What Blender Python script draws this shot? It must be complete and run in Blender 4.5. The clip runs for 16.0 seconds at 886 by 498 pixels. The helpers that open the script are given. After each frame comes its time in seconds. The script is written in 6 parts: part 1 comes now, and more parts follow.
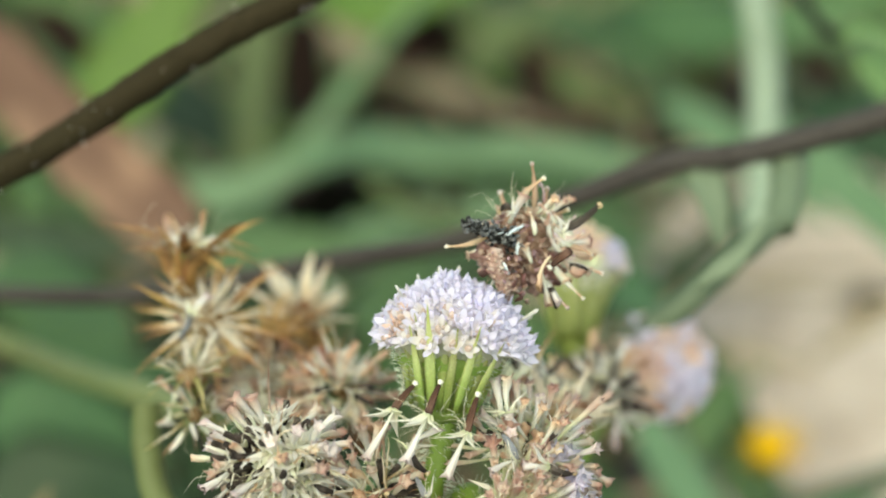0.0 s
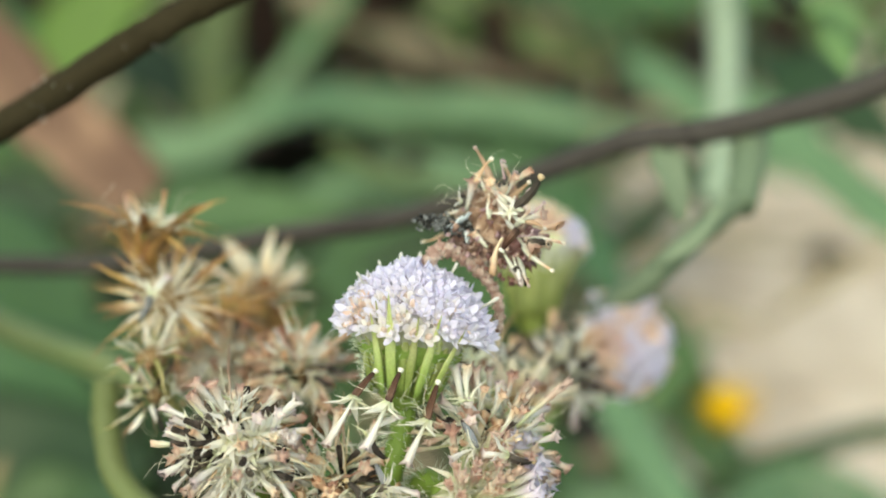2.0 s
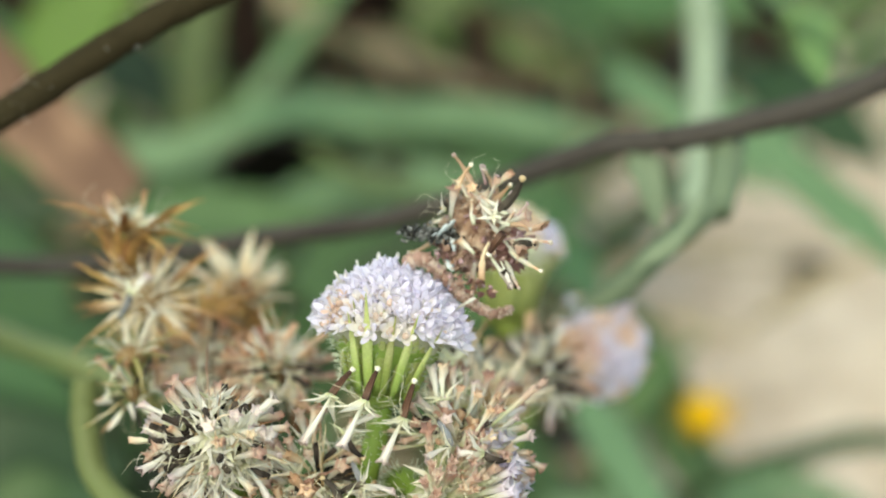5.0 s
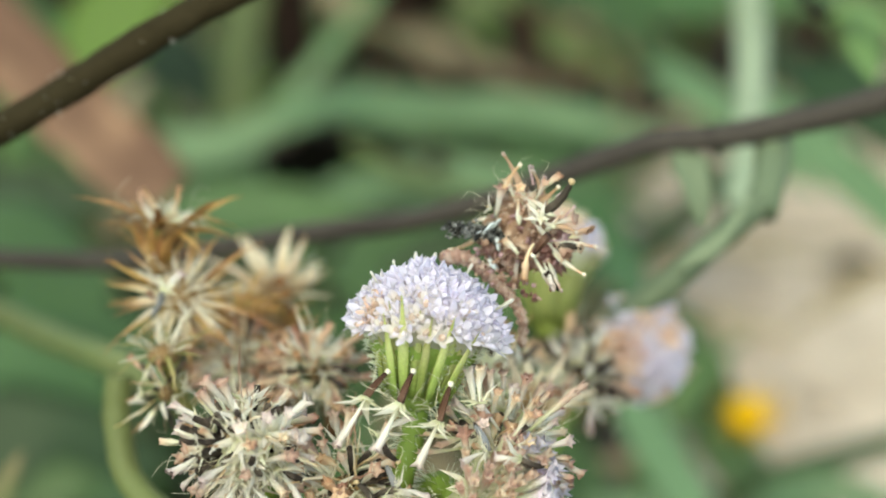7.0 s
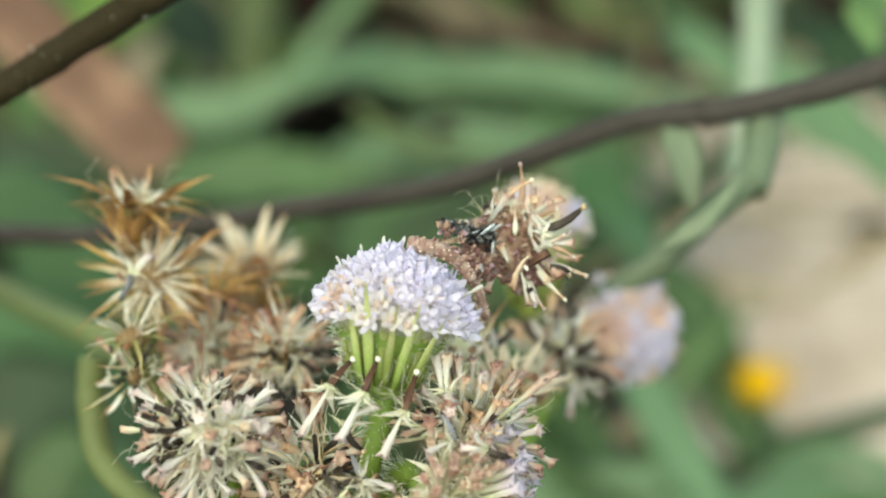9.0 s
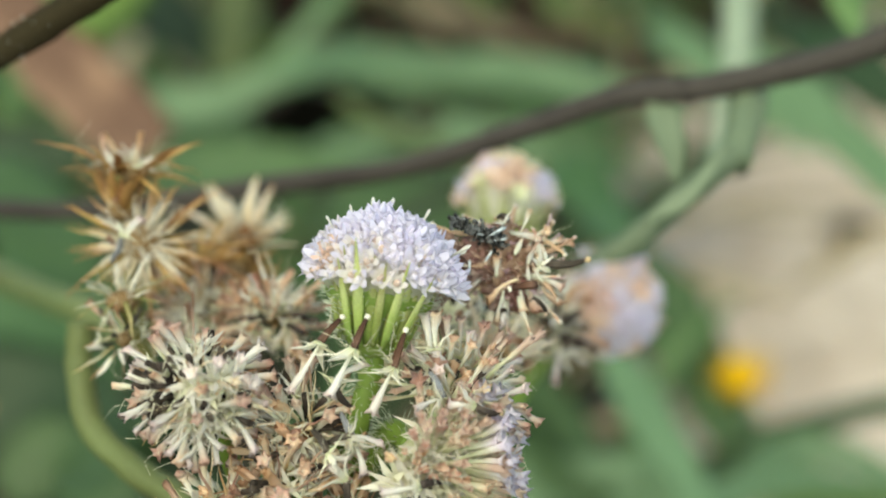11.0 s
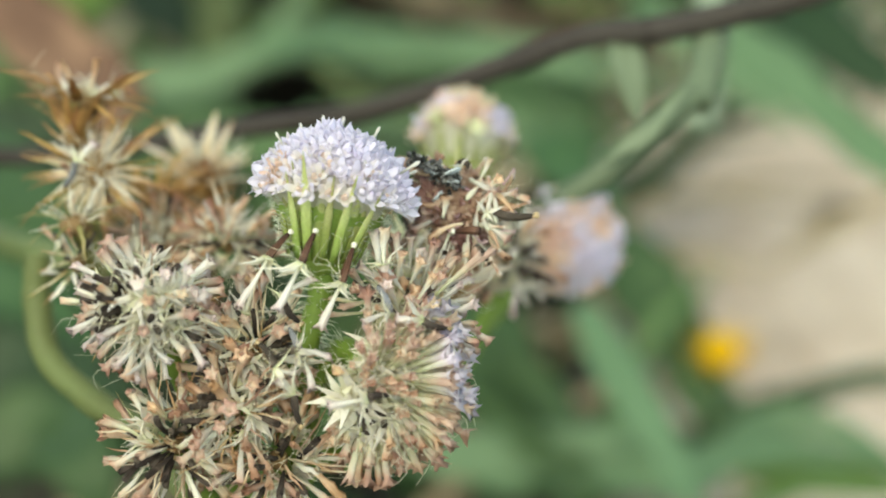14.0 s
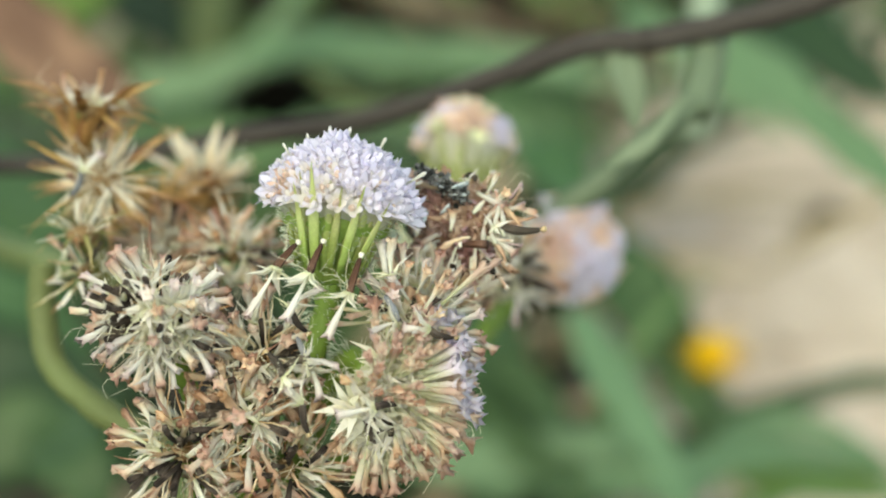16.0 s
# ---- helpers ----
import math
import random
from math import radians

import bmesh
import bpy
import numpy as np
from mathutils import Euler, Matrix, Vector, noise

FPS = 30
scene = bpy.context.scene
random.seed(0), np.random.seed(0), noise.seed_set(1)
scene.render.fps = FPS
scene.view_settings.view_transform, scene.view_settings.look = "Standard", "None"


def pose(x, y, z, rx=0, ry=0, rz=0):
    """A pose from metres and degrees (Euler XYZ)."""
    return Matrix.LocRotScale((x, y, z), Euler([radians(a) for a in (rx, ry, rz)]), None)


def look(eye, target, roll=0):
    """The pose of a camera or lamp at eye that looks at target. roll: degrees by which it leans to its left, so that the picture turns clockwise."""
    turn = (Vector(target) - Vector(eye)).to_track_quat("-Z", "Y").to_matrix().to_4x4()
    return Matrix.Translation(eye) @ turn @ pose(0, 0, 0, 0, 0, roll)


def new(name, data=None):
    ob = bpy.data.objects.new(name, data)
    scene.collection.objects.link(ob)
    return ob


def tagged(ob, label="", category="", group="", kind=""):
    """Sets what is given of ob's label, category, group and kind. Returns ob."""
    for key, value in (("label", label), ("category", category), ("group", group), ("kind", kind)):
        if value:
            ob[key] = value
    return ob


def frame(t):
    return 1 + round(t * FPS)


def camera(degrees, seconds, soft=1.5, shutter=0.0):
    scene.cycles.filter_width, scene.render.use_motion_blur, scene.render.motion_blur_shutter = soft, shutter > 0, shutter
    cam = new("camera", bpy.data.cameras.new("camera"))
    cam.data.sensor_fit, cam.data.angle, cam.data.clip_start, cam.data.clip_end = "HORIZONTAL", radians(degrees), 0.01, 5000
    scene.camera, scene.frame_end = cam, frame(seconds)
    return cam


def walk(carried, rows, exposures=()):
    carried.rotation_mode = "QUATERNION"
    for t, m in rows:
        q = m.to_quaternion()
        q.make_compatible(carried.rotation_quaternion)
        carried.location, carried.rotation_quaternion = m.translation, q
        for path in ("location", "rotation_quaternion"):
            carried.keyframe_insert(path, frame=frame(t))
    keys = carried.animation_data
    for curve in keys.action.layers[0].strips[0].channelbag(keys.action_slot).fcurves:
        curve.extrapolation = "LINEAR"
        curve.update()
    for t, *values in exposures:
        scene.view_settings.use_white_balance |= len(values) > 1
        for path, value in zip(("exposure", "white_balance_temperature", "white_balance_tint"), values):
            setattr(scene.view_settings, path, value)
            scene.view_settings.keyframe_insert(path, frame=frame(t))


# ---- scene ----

# Camera: a hand-held close-up, about 70 mm from the flower; shallow depth of field.
cam = camera(25.0, 16.0, soft=1.95)
cam.data.dof.use_dof = True
cam.data.dof.focus_distance = 0.0705
cam.data.dof.aperture_fstop = 38.0
PATH = [
    (0, 0.00000, -0.00000, 0.12500, 65.000, 0.000, -0.000),
    (0.5, -0.00003, -0.00026, 0.12589, 64.224, -0.206, -0.258),
    (1, -0.00061, -0.00001, 0.12723, 63.098, -0.403, 0.037),
    (1.5, 0.00077, 0.00048, 0.12731, 63.238, -0.570, 0.134),
    (2, -0.00009, 0.00069, 0.12648, 63.337, -0.981, -0.828),
    (2.5, 0.00090, -0.00004, 0.12815, 63.029, -1.158, -0.634),
    (3, 0.00070, 0.00032, 0.12652, 62.970, -1.353, -1.022),
    (3.5, -0.00049, 0.00010, 0.12666, 63.629, -1.437, -0.887),
    (4, 0.00094, 0.00007, 0.12753, 63.882, -1.492, -0.792),
    (4.5, 0.00004, -0.00013, 0.12679, 63.785, -1.606, -1.222),
    (7, 0.00033, 0.00141, 0.12596, 63.439, -1.426, 0.241),
    (7.5, 0.00078, 0.00425, 0.12433, 63.329, -1.141, 0.794),
    (8, 0.00132, 0.00494, 0.12306, 62.536, -0.623, 1.844),
    (8.5, 0.00242, 0.00308, 0.12451, 62.190, -0.853, 1.528),
    (9, 0.00263, 0.00325, 0.12634, 62.079, -1.122, 1.182),
    (11.5, 0.00223, 0.00149, 0.12492, 62.819, -1.841, 0.537),
    (12, 0.00341, 0.00151, 0.12556, 63.696, -2.087, 0.179),
    (12.5, 0.00212, 0.00094, 0.12322, 63.867, -2.090, -0.290),
    (13, 0.00285, 0.00109, 0.12229, 63.462, -1.721, 0.717),
    (13.5, 0.00313, -0.00056, 0.12279, 63.558, -1.806, 0.466),
    (14, 0.00413, 0.00018, 0.12230, 62.674, -1.646, 0.686),
    (14.5, 0.00399, -0.00033, 0.12248, 63.050, -1.849, 0.412),
    (15, 0.00364, -0.00047, 0.12297, 63.229, -1.691, 0.525),
    (15.5, 0.00345, -0.00051, 0.12283, 62.960, -1.669, 0.798),
    (16, 0.00335, -0.00023, 0.12279, 62.752, -1.826, 0.274),
]
walk(cam, [(t, pose(x, y, z, rx, ry, rz)) for t, x, y, z, rx, ry, rz in PATH], exposures=[(0.0, 1.1, 8000, -9), (9.0, 1.1, 8000, -9), (11.5, 1.0, 8000, -9), (16.0, 1.04, 8000, -9)])

# Light: bright open shade with a soft, wide sun from high up behind the camera.
SUN_UP, SUN_TURN = radians(50), radians(200)
world = bpy.data.worlds.new("sky")
scene.world = world
world.use_nodes = True
wn = world.node_tree.nodes
sky = wn.new("ShaderNodeTexSky")
sky.sky_type, sky.sun_disc = "NISHITA", False
sky.sun_elevation, sky.sun_rotation = SUN_UP, SUN_TURN
world.node_tree.links.new(sky.outputs[0], wn["Background"].inputs[0])
wn["Background"].inputs[1].default_value = 0.15
lamp = bpy.data.lights.new("sun", "SUN")
lamp.energy, lamp.angle, lamp.color = 1.5, radians(80), (1.0, 0.95, 0.87)
sun = new("sun", lamp)
sun.matrix_world = look((0, 0, 2), (math.sin(SUN_TURN) * -math.cos(SUN_UP), math.cos(SUN_TURN) * -math.cos(SUN_UP), 2 - math.sin(SUN_UP)))

MM = 0.001
R = random.Random(7)


# ---- materials ----
def mat(name, stops, length=1.0, rough=0.6, vary=0.12, grain=3.0, mottle=0.25, bump=0.15, hue=0.0, sheen=0.0, soft=0.0, spec=0.3):
    """A surface whose colour runs along the piece's own z axis (length in mm) through the stops, with grain, mottling and relief."""
    m = bpy.data.materials.new(name)
    m.use_nodes = True
    t = m.node_tree
    n, ln = t.nodes, t.links.new
    bsdf = n["Principled BSDF"]
    co = n.new("ShaderNodeTexCoord")
    sep = n.new("ShaderNodeSeparateXYZ")
    ln(co.outputs["Object"], sep.inputs[0])
    big = n.new("ShaderNodeTexNoise")
    big.inputs["Scale"].default_value, big.inputs["Detail"].default_value = 1000.0 / grain / 3, 3.0
    fine = n.new("ShaderNodeTexNoise")
    fine.inputs["Scale"].default_value, fine.inputs["Detail"].default_value = 1000.0 / grain * 6, 4.0
    info = n.new("ShaderNodeObjectInfo")
    shift = n.new("ShaderNodeVectorMath")
    shift.operation = "ADD"
    off = n.new("ShaderNodeCombineXYZ")
    ln(info.outputs["Random"], off.inputs[0])
    ln(info.outputs["Random"], off.inputs[1])
    ln(co.outputs["Object"], shift.inputs[0])
    ln(off.outputs[0], shift.inputs[1])
    ln(shift.outputs[0], big.inputs["Vector"])
    ln(shift.outputs[0], fine.inputs["Vector"])
    along = n.new("ShaderNodeMapRange")
    along.inputs["From Max"].default_value = length * MM
    ln(sep.outputs["Z"], along.inputs["Value"])
    wob = n.new("ShaderNodeMath")
    wob.operation = "MULTIPLY_ADD"
    wob.inputs[1].default_value = mottle
    ln(big.outputs["Fac"], wob.inputs[0])
    sub = n.new("ShaderNodeMath")
    sub.operation = "SUBTRACT"
    sub.inputs[1].default_value = mottle / 2
    ln(along.outputs["Result"], sub.inputs[0])
    ln(sub.outputs[0], wob.inputs[2])
    ramp = n.new("ShaderNodeValToRGB")
    el = ramp.color_ramp.elements
    while len(el) < len(stops):
        el.new(0.5)
    for e, (p, c) in zip(el, stops):
        e.position, e.color = p, (*c, 1)
    ln(wob.outputs[0], ramp.inputs[0])
    hsv = n.new("ShaderNodeHueSaturation")
    val = n.new("ShaderNodeMapRange")
    val.inputs["To Min"].default_value, val.inputs["To Max"].default_value = 1 - vary * 1.5, 1 + vary
    mixr = n.new("ShaderNodeMath")
    mixr.operation = "MULTIPLY_ADD"
    mixr.inputs[1].default_value = 0.55
    ln(fine.outputs["Fac"], mixr.inputs[0])
    half = n.new("ShaderNodeMath")
    half.operation = "MULTIPLY"
    half.inputs[1].default_value = 0.45
    ln(info.outputs["Random"], half.inputs[0])
    ln(half.outputs[0], mixr.inputs[2])
    ln(mixr.outputs[0], val.inputs["Value"])
    ln(val.outputs["Result"], hsv.inputs["Value"])
    if hue:
        hu = n.new("ShaderNodeMapRange")
        hu.inputs["To Min"].default_value, hu.inputs["To Max"].default_value = 0.5 - hue, 0.5 + hue
        ln(info.outputs["Random"], hu.inputs["Value"])
        ln(hu.outputs["Result"], hsv.inputs["Hue"])
    ln(ramp.outputs[0], hsv.inputs["Color"])
    ln(hsv.outputs[0], bsdf.inputs["Base Color"])
    bsdf.inputs["Roughness"].default_value = rough
    bsdf.inputs["Specular IOR Level"].default_value = spec
    if sheen:
        bsdf.inputs["Sheen Weight"].default_value = sheen
    bp = n.new("ShaderNodeBump")
    bp.inputs["Strength"].default_value, bp.inputs["Distance"].default_value = bump, 0.1 * MM
    ln(fine.outputs["Fac"], bp.inputs["Height"])
    ln(bp.outputs[0], bsdf.inputs["Normal"])
    if soft:
        tr = n.new("ShaderNodeBsdfTranslucent")
        ln(hsv.outputs[0], tr.inputs[0])
        mx = n.new("ShaderNodeMixShader")
        mx.inputs[0].default_value = soft
        ln(bsdf.outputs[0], mx.inputs[1])
        ln(tr.outputs[0], mx.inputs[2])
        ln(mx.outputs[0], n["Material Output"].inputs[0])
    return m


LILAC = mat("lilac_petal", [(0.0, (0.84, 0.83, 0.72)), (0.4, (0.93, 0.90, 0.90)), (0.7, (0.925, 0.89, 0.95)), (1.0, (0.90, 0.86, 0.98))], 1.2, 0.6, 0.05, 1.5, 0.2, 0.08, 0.008, soft=0.58)
PEACH = mat("peach_petal", [(0.0, (0.80, 0.79, 0.58)), (0.5, (0.93, 0.80, 0.70)), (1.0, (0.93, 0.69, 0.58))], 1.3, 0.6, 0.12, 1.5, 0.5, 0.1, 0.02, soft=0.5)
CREAM = mat("cream_petal", [(0.0, (0.82, 0.80, 0.68)), (0.5, (0.90, 0.87, 0.80)), (0.8, (0.91, 0.86, 0.84)), (1.0, (0.88, 0.83, 0.91))], 1.2, 0.6, 0.08, 1.5, 0.3, 0.1, soft=0.58)
ANTHER = mat("anther_tan", [(0.0, (0.60, 0.43, 0.36)), (1.0, (0.68, 0.53, 0.46))], 1.0, 0.7, 0.3, soft=0.3)
CUP_BRACT = mat("pale_cup_bract", [(0.0, (0.33, 0.44, 0.11)), (0.3, (0.50, 0.58, 0.19)), (0.6, (0.67, 0.69, 0.34)), (0.85, (0.62, 0.63, 0.28)), (1.0, (0.44, 0.47, 0.14))], 3.2, 0.5, 0.35, 0.6, 0.4, 0.25, 0.012, soft=0.45)
BRACT = mat("green_bract", [(0.0, (0.36, 0.43, 0.11)), (0.4, (0.56, 0.60, 0.23)), (0.75, (0.68, 0.70, 0.36)), (1.0, (0.60, 0.60, 0.28))], 3.0, 0.5, 0.4, 0.5, 0.6, 0.3, soft=0.5)
STEM = mat("green_stem", [(0.0, (0.18, 0.27, 0.05)), (1.0, (0.28, 0.37, 0.10))], 10.0, 0.55, 0.15, 3, 0.6, soft=0.1)
HAIR = mat("white_hair", [(0.0, (0.7, 0.74, 0.6)), (1.0, (0.8, 0.8, 0.75))], 1.0, 0.4)
ACHENE = mat("dark_achene", [(0.0, (0.025, 0.018, 0.015)), (0.5, (0.065, 0.048, 0.04)), (0.8, (0.15, 0.115, 0.095)), (1.0, (0.04, 0.028, 0.022))], 1.6, 0.7, 0.55, 0.22, 1.3, 0.9, 0.02)
ACHENE_GREY = mat("grey_achene", [(0.0, (0.16, 0.16, 0.17)), (0.6, (0.25, 0.25, 0.27)), (1.0, (0.18, 0.17, 0.17))], 1.5, 0.7, 0.3, 0.5, 0.8, 0.6)
ACHENE_RED = mat("red_brown_achene", [(0.0, (0.05, 0.02, 0.013)), (0.5, (0.12, 0.052, 0.03)), (0.8, (0.18, 0.095, 0.065)), (1.0, (0.06, 0.028, 0.02))], 1.5, 0.7, 0.5, 0.5, 1.0, 0.6)
KNOB = mat("pale_knob", [(0.0, (0.74, 0.70, 0.60)), (1.0, (0.86, 0.84, 0.76))], 0.3, 0.6)
KNOB_TAN = mat("tan_knob", [(0.0, (0.46, 0.34, 0.20)), (1.0, (0.68, 0.58, 0.40))], 0.3, 0.6)
PAPPUS = mat("pappus_scale", [(0.0, (0.76, 0.77, 0.52)), (0.12, (0.88, 0.85, 0.71)), (0.4, (0.93, 0.885, 0.82)), (1.0, (0.93, 0.87, 0.80))], 1.0, 0.5, 0.2, 0.8, 0.3, 0.2, 0.012, soft=0.5)
COROLLA = mat("withered_corolla", [(0.0, (0.88, 0.78, 0.62)), (0.45, (0.89, 0.69, 0.54)), (0.8, (0.79, 0.52, 0.38)), (1.0, (0.55, 0.31, 0.20))], 1.8, 0.7, 0.35, 0.5, 0.9, 0.5, 0.02, soft=0.42)
COROLLA_PALE = mat("pale_corolla", [(0.0, (0.815, 0.815, 0.660)), (0.55, (0.902, 0.863, 0.795)), (0.85, (0.89, 0.73, 0.60)), (1.0, (0.80, 0.52, 0.40))], 1.7, 0.65, 0.25, 0.5, 0.5, 0.4, 0.02, soft=0.42)
COROLLA_WHITE = mat("white_corolla", [(0.0, (0.798, 0.788, 0.646)), (0.5, (0.893, 0.864, 0.807)), (0.85, (0.874, 0.788, 0.750)), (1.0, (0.798, 0.636, 0.627))], 1.7, 0.6, 0.2, 0.5, 0.45, 0.4, 0.015, soft=0.32)
COROLLA_GREEN = mat("greenish_corolla", [(0.0, (0.74, 0.77, 0.46)), (0.5, (0.89, 0.88, 0.68)), (0.8, (0.88, 0.78, 0.62)), (1.0, (0.80, 0.60, 0.50))], 1.9, 0.6, 0.15, 1.0, 0.5, 0.3, 0.02, soft=0.5)
COROLLA_PINK = mat("pink_brown_corolla", [(0.0, (0.76, 0.77, 0.50)), (0.6, (0.90, 0.87, 0.70)), (0.85, (0.88, 0.68, 0.53)), (1.0, (0.80, 0.50, 0.36))], 1.9, 0.6, 0.2, 1.0, 0.35, 0.3, 0.02, soft=0.45)
TUBE_BROWN = mat("green_floret_tube", [(0.0, (0.70, 0.76, 0.42)), (0.5, (0.87, 0.88, 0.66)), (0.78, (0.90, 0.84, 0.68)), (0.92, (0.85, 0.65, 0.51)), (1.0, (0.74, 0.49, 0.37))], 2.3, 0.6, 0.2, 1.0, 0.16, 0.3, 0.02, soft=0.5)
TUBE_LILAC = mat("lilac_floret_tube", [(0.0, (0.66, 0.73, 0.38)), (0.5, (0.88, 0.89, 0.70)), (0.8, (0.92, 0.88, 0.86)), (1.0, (0.90, 0.83, 0.93))], 2.3, 0.6, 0.12, 1.0, 0.12, 0.2, 0.01, soft=0.55)
STRAW = mat("straw_bract", [(0.0, (0.68, 0.55, 0.38)), (0.25, (0.84, 0.72, 0.54)), (0.55, (0.72, 0.47, 0.27)), (1.0, (0.40, 0.19, 0.09))], 2.2, 0.6, 0.28, 1.5, 0.5, 0.25, 0.012, soft=0.25)
RAY = mat("cream_and_rust_ray", [(0.0, (0.62, 0.44, 0.28)), (0.18, (0.90, 0.79, 0.62)), (0.5, (0.90, 0.76, 0.55)), (0.72, (0.66, 0.42, 0.20)), (1.0, (0.44, 0.22, 0.09))], 2.7, 0.6, 0.2, 1.5, 0.3, 0.25, 0.012, soft=0.3)
FLUFF_WHITE = mat("white_fluff", [(0.0, (0.80, 0.68, 0.50)), (0.3, (0.90, 0.84, 0.72)), (1.0, (0.94, 0.90, 0.82))], 1.8, 0.6, 0.12, 1.0, 0.4, 0.2, soft=0.45)
CREAM_BRACT = mat("cream_bract", [(0.0, (0.52, 0.30, 0.12)), (0.28, (0.84, 0.66, 0.42)), (0.6, (0.94, 0.84, 0.69)), (0.9, (0.90, 0.76, 0.57)), (1.0, (0.68, 0.44, 0.22))], 2.4, 0.6, 0.15, 1.5, 0.3, 0.2, 0.01, soft=0.35)
RUST = mat("rust_bract", [(0.0, (0.19, 0.10, 0.032)), (0.4, (0.43, 0.225, 0.078)), (0.75, (0.57, 0.32, 0.125)), (1.0, (0.35, 0.15, 0.055))], 2.6, 0.6, 0.5, 0.6, 0.9, 0.4, 0.015, soft=0.15)
RECEPT = mat("brown_receptacle", [(0.0, (0.17, 0.105, 0.045)), (1.0, (0.32, 0.20, 0.095))], 1.0, 0.7, 0.3, 1, 0.6, 0.6)
OLIVE = mat("olive_bract", [(0.0, (0.15, 0.15, 0.04)), (0.5, (0.34, 0.30, 0.11)), (1.0, (0.50, 0.38, 0.20))], 2.4, 0.55, 0.25, 2, 0.5, soft=0.15)
BARK = mat("purple_brown_stem", [(0.0, (0.014, 0.011, 0.010)), (0.5, (0.028, 0.022, 0.021)), (1.0, (0.062, 0.053, 0.047))], 5.0, 0.65, 0.35, 2.0, 1.5, 0.5, spec=0.1)
BARK_DARK = mat("dark_woody_stem", [(0.0, (0.006, 0.004, 0.003)), (0.4, (0.012, 0.008, 0.005)), (0.75, (0.020, 0.015, 0.007)), (1.0, (0.042, 0.033, 0.018))], 6.0, 0.8, 0.4, 1.2, 1.4, 0.5, spec=0.04)
BLADE = mat("grass_blade", [(0.0, (0.065, 0.125, 0.045)), (0.5, (0.128, 0.215, 0.074)), (1.0, (0.21, 0.32, 0.125))], 60.0, 0.45, 0.3, 12, 1.0, 0.1, 0.015, soft=0.25)
LIME = mat("lime_grass_blade", [(0.0, (0.11, 0.19, 0.03)), (1.0, (0.17, 0.27, 0.06))], 60.0, 0.45, 0.25, 20, 0.8, 0.1, 0.012, soft=0.3)
BLADE_PALE = mat("pale_grass_blade", [(0.0, (0.149, 0.248, 0.124)), (1.0, (0.268, 0.385, 0.211))], 60.0, 0.45, 0.25, 10, 1.0, 0.1, soft=0.25)
# Darker copy of the grass colour, with the undergrowth's shade put into it
BLADE_DARK = mat("shaded_green_blade", [(0.0, (0.027, 0.053, 0.020)), (1.0, (0.064, 0.115, 0.043))], 60.0, 0.5, 0.3, 20, 0.6, 0.1, 0.01, soft=0.2)
LEAF = mat("leaf_green", [(0.0, (0.15, 0.25, 0.09)), (1.0, (0.27, 0.37, 0.17))], 9.0, 0.5, 0.15, 5, 0.4, 0.2, soft=0.2)
DEAD = mat("dead_brown_leaf", [(0.0, (0.105, 0.055, 0.035)), (0.5, (0.281, 0.166, 0.105)), (1.0, (0.561, 0.383, 0.256))], 25.0, 0.7, 0.4, 4, 2.2, 0.3)
STRAW_BG = mat("dry_straw", [(0.0, (0.27, 0.21, 0.13)), (1.0, (0.42, 0.34, 0.23))], 60.0, 0.6, 0.2, 12, 0.6)
PALE_STALK = mat("pale_stalk", [(0.0, (0.25, 0.31, 0.22)), (1.0, (0.37, 0.43, 0.34))], 30.0, 0.5, 0.15, 8, 0.7)
DULL_LEAF = mat("dull_leaf", [(0.0, (0.155, 0.201, 0.122)), (1.0, (0.262, 0.310, 0.204))], 9.0, 0.5, 0.25, 3, 1.0, soft=0.15)
BROWN_STEM = mat("brownish_stem", [(0.0, (0.095, 0.11, 0.04)), (0.5, (0.14, 0.155, 0.06)), (1.0, (0.20, 0.165, 0.085))], 5.0, 0.6, 0.3, 1.5, 1.0)
DULL_STEM = mat("dull_green_stem", [(0.0, (0.112, 0.132, 0.048)), (0.5, (0.145, 0.184, 0.066)), (1.0, (0.190, 0.218, 0.085))], 6.0, 0.6, 0.3, 1.5, 1.2)
OLIVE_BLADE = mat("olive_grass_blade", [(0.0, (0.069, 0.098, 0.029)), (1.0, (0.127, 0.167, 0.052))], 60.0, 0.5, 0.3, 10, 0.9)
# Very dark brown for litter and for dark patches added behind the grass
UMBER = mat("umber_patch", [(0.0, (0.018, 0.010, 0.007)), (1.0, (0.075, 0.032, 0.02))], 40.0, 0.9, 0.3, 8, 0.9, spec=0.1)
# Near-black colour that stands in for shade in gaps between blades
GAP_SHADE = mat("rotten_leaf", [(0.0, (0.002, 0.002, 0.0015)), (1.0, (0.005, 0.004, 0.003))], 40.0, 1.0, 0.3, 8, 0.8, spec=0.0)
THREAD = mat("cream_thread", [(0.0, (0.78, 0.72, 0.52)), (1.0, (0.84, 0.78, 0.62))], 2.0, 0.5, 0.2)
YELLOW = mat("yellow_ray", [(0.0, (0.72, 0.40, 0.0)), (1.0, (0.80, 0.52, 0.01))], 4.0, 0.5, 0.1, 3, 0.3, soft=0.2)
FRASS = mat("black_frass", [(0.0, (0.02, 0.019, 0.018)), (0.7, (0.055, 0.052, 0.048)), (1.0, (0.18, 0.175, 0.16))], 0.4, 0.5, 0.5, 0.6, 1.2, 0.6)
FRASS_GREY = mat("grey_frass", [(0.0, (0.14, 0.14, 0.14)), (0.5, (0.36, 0.36, 0.35)), (1.0, (0.70, 0.68, 0.63))], 0.3, 0.7, 0.4, 0.3, 2.0, 0.6)
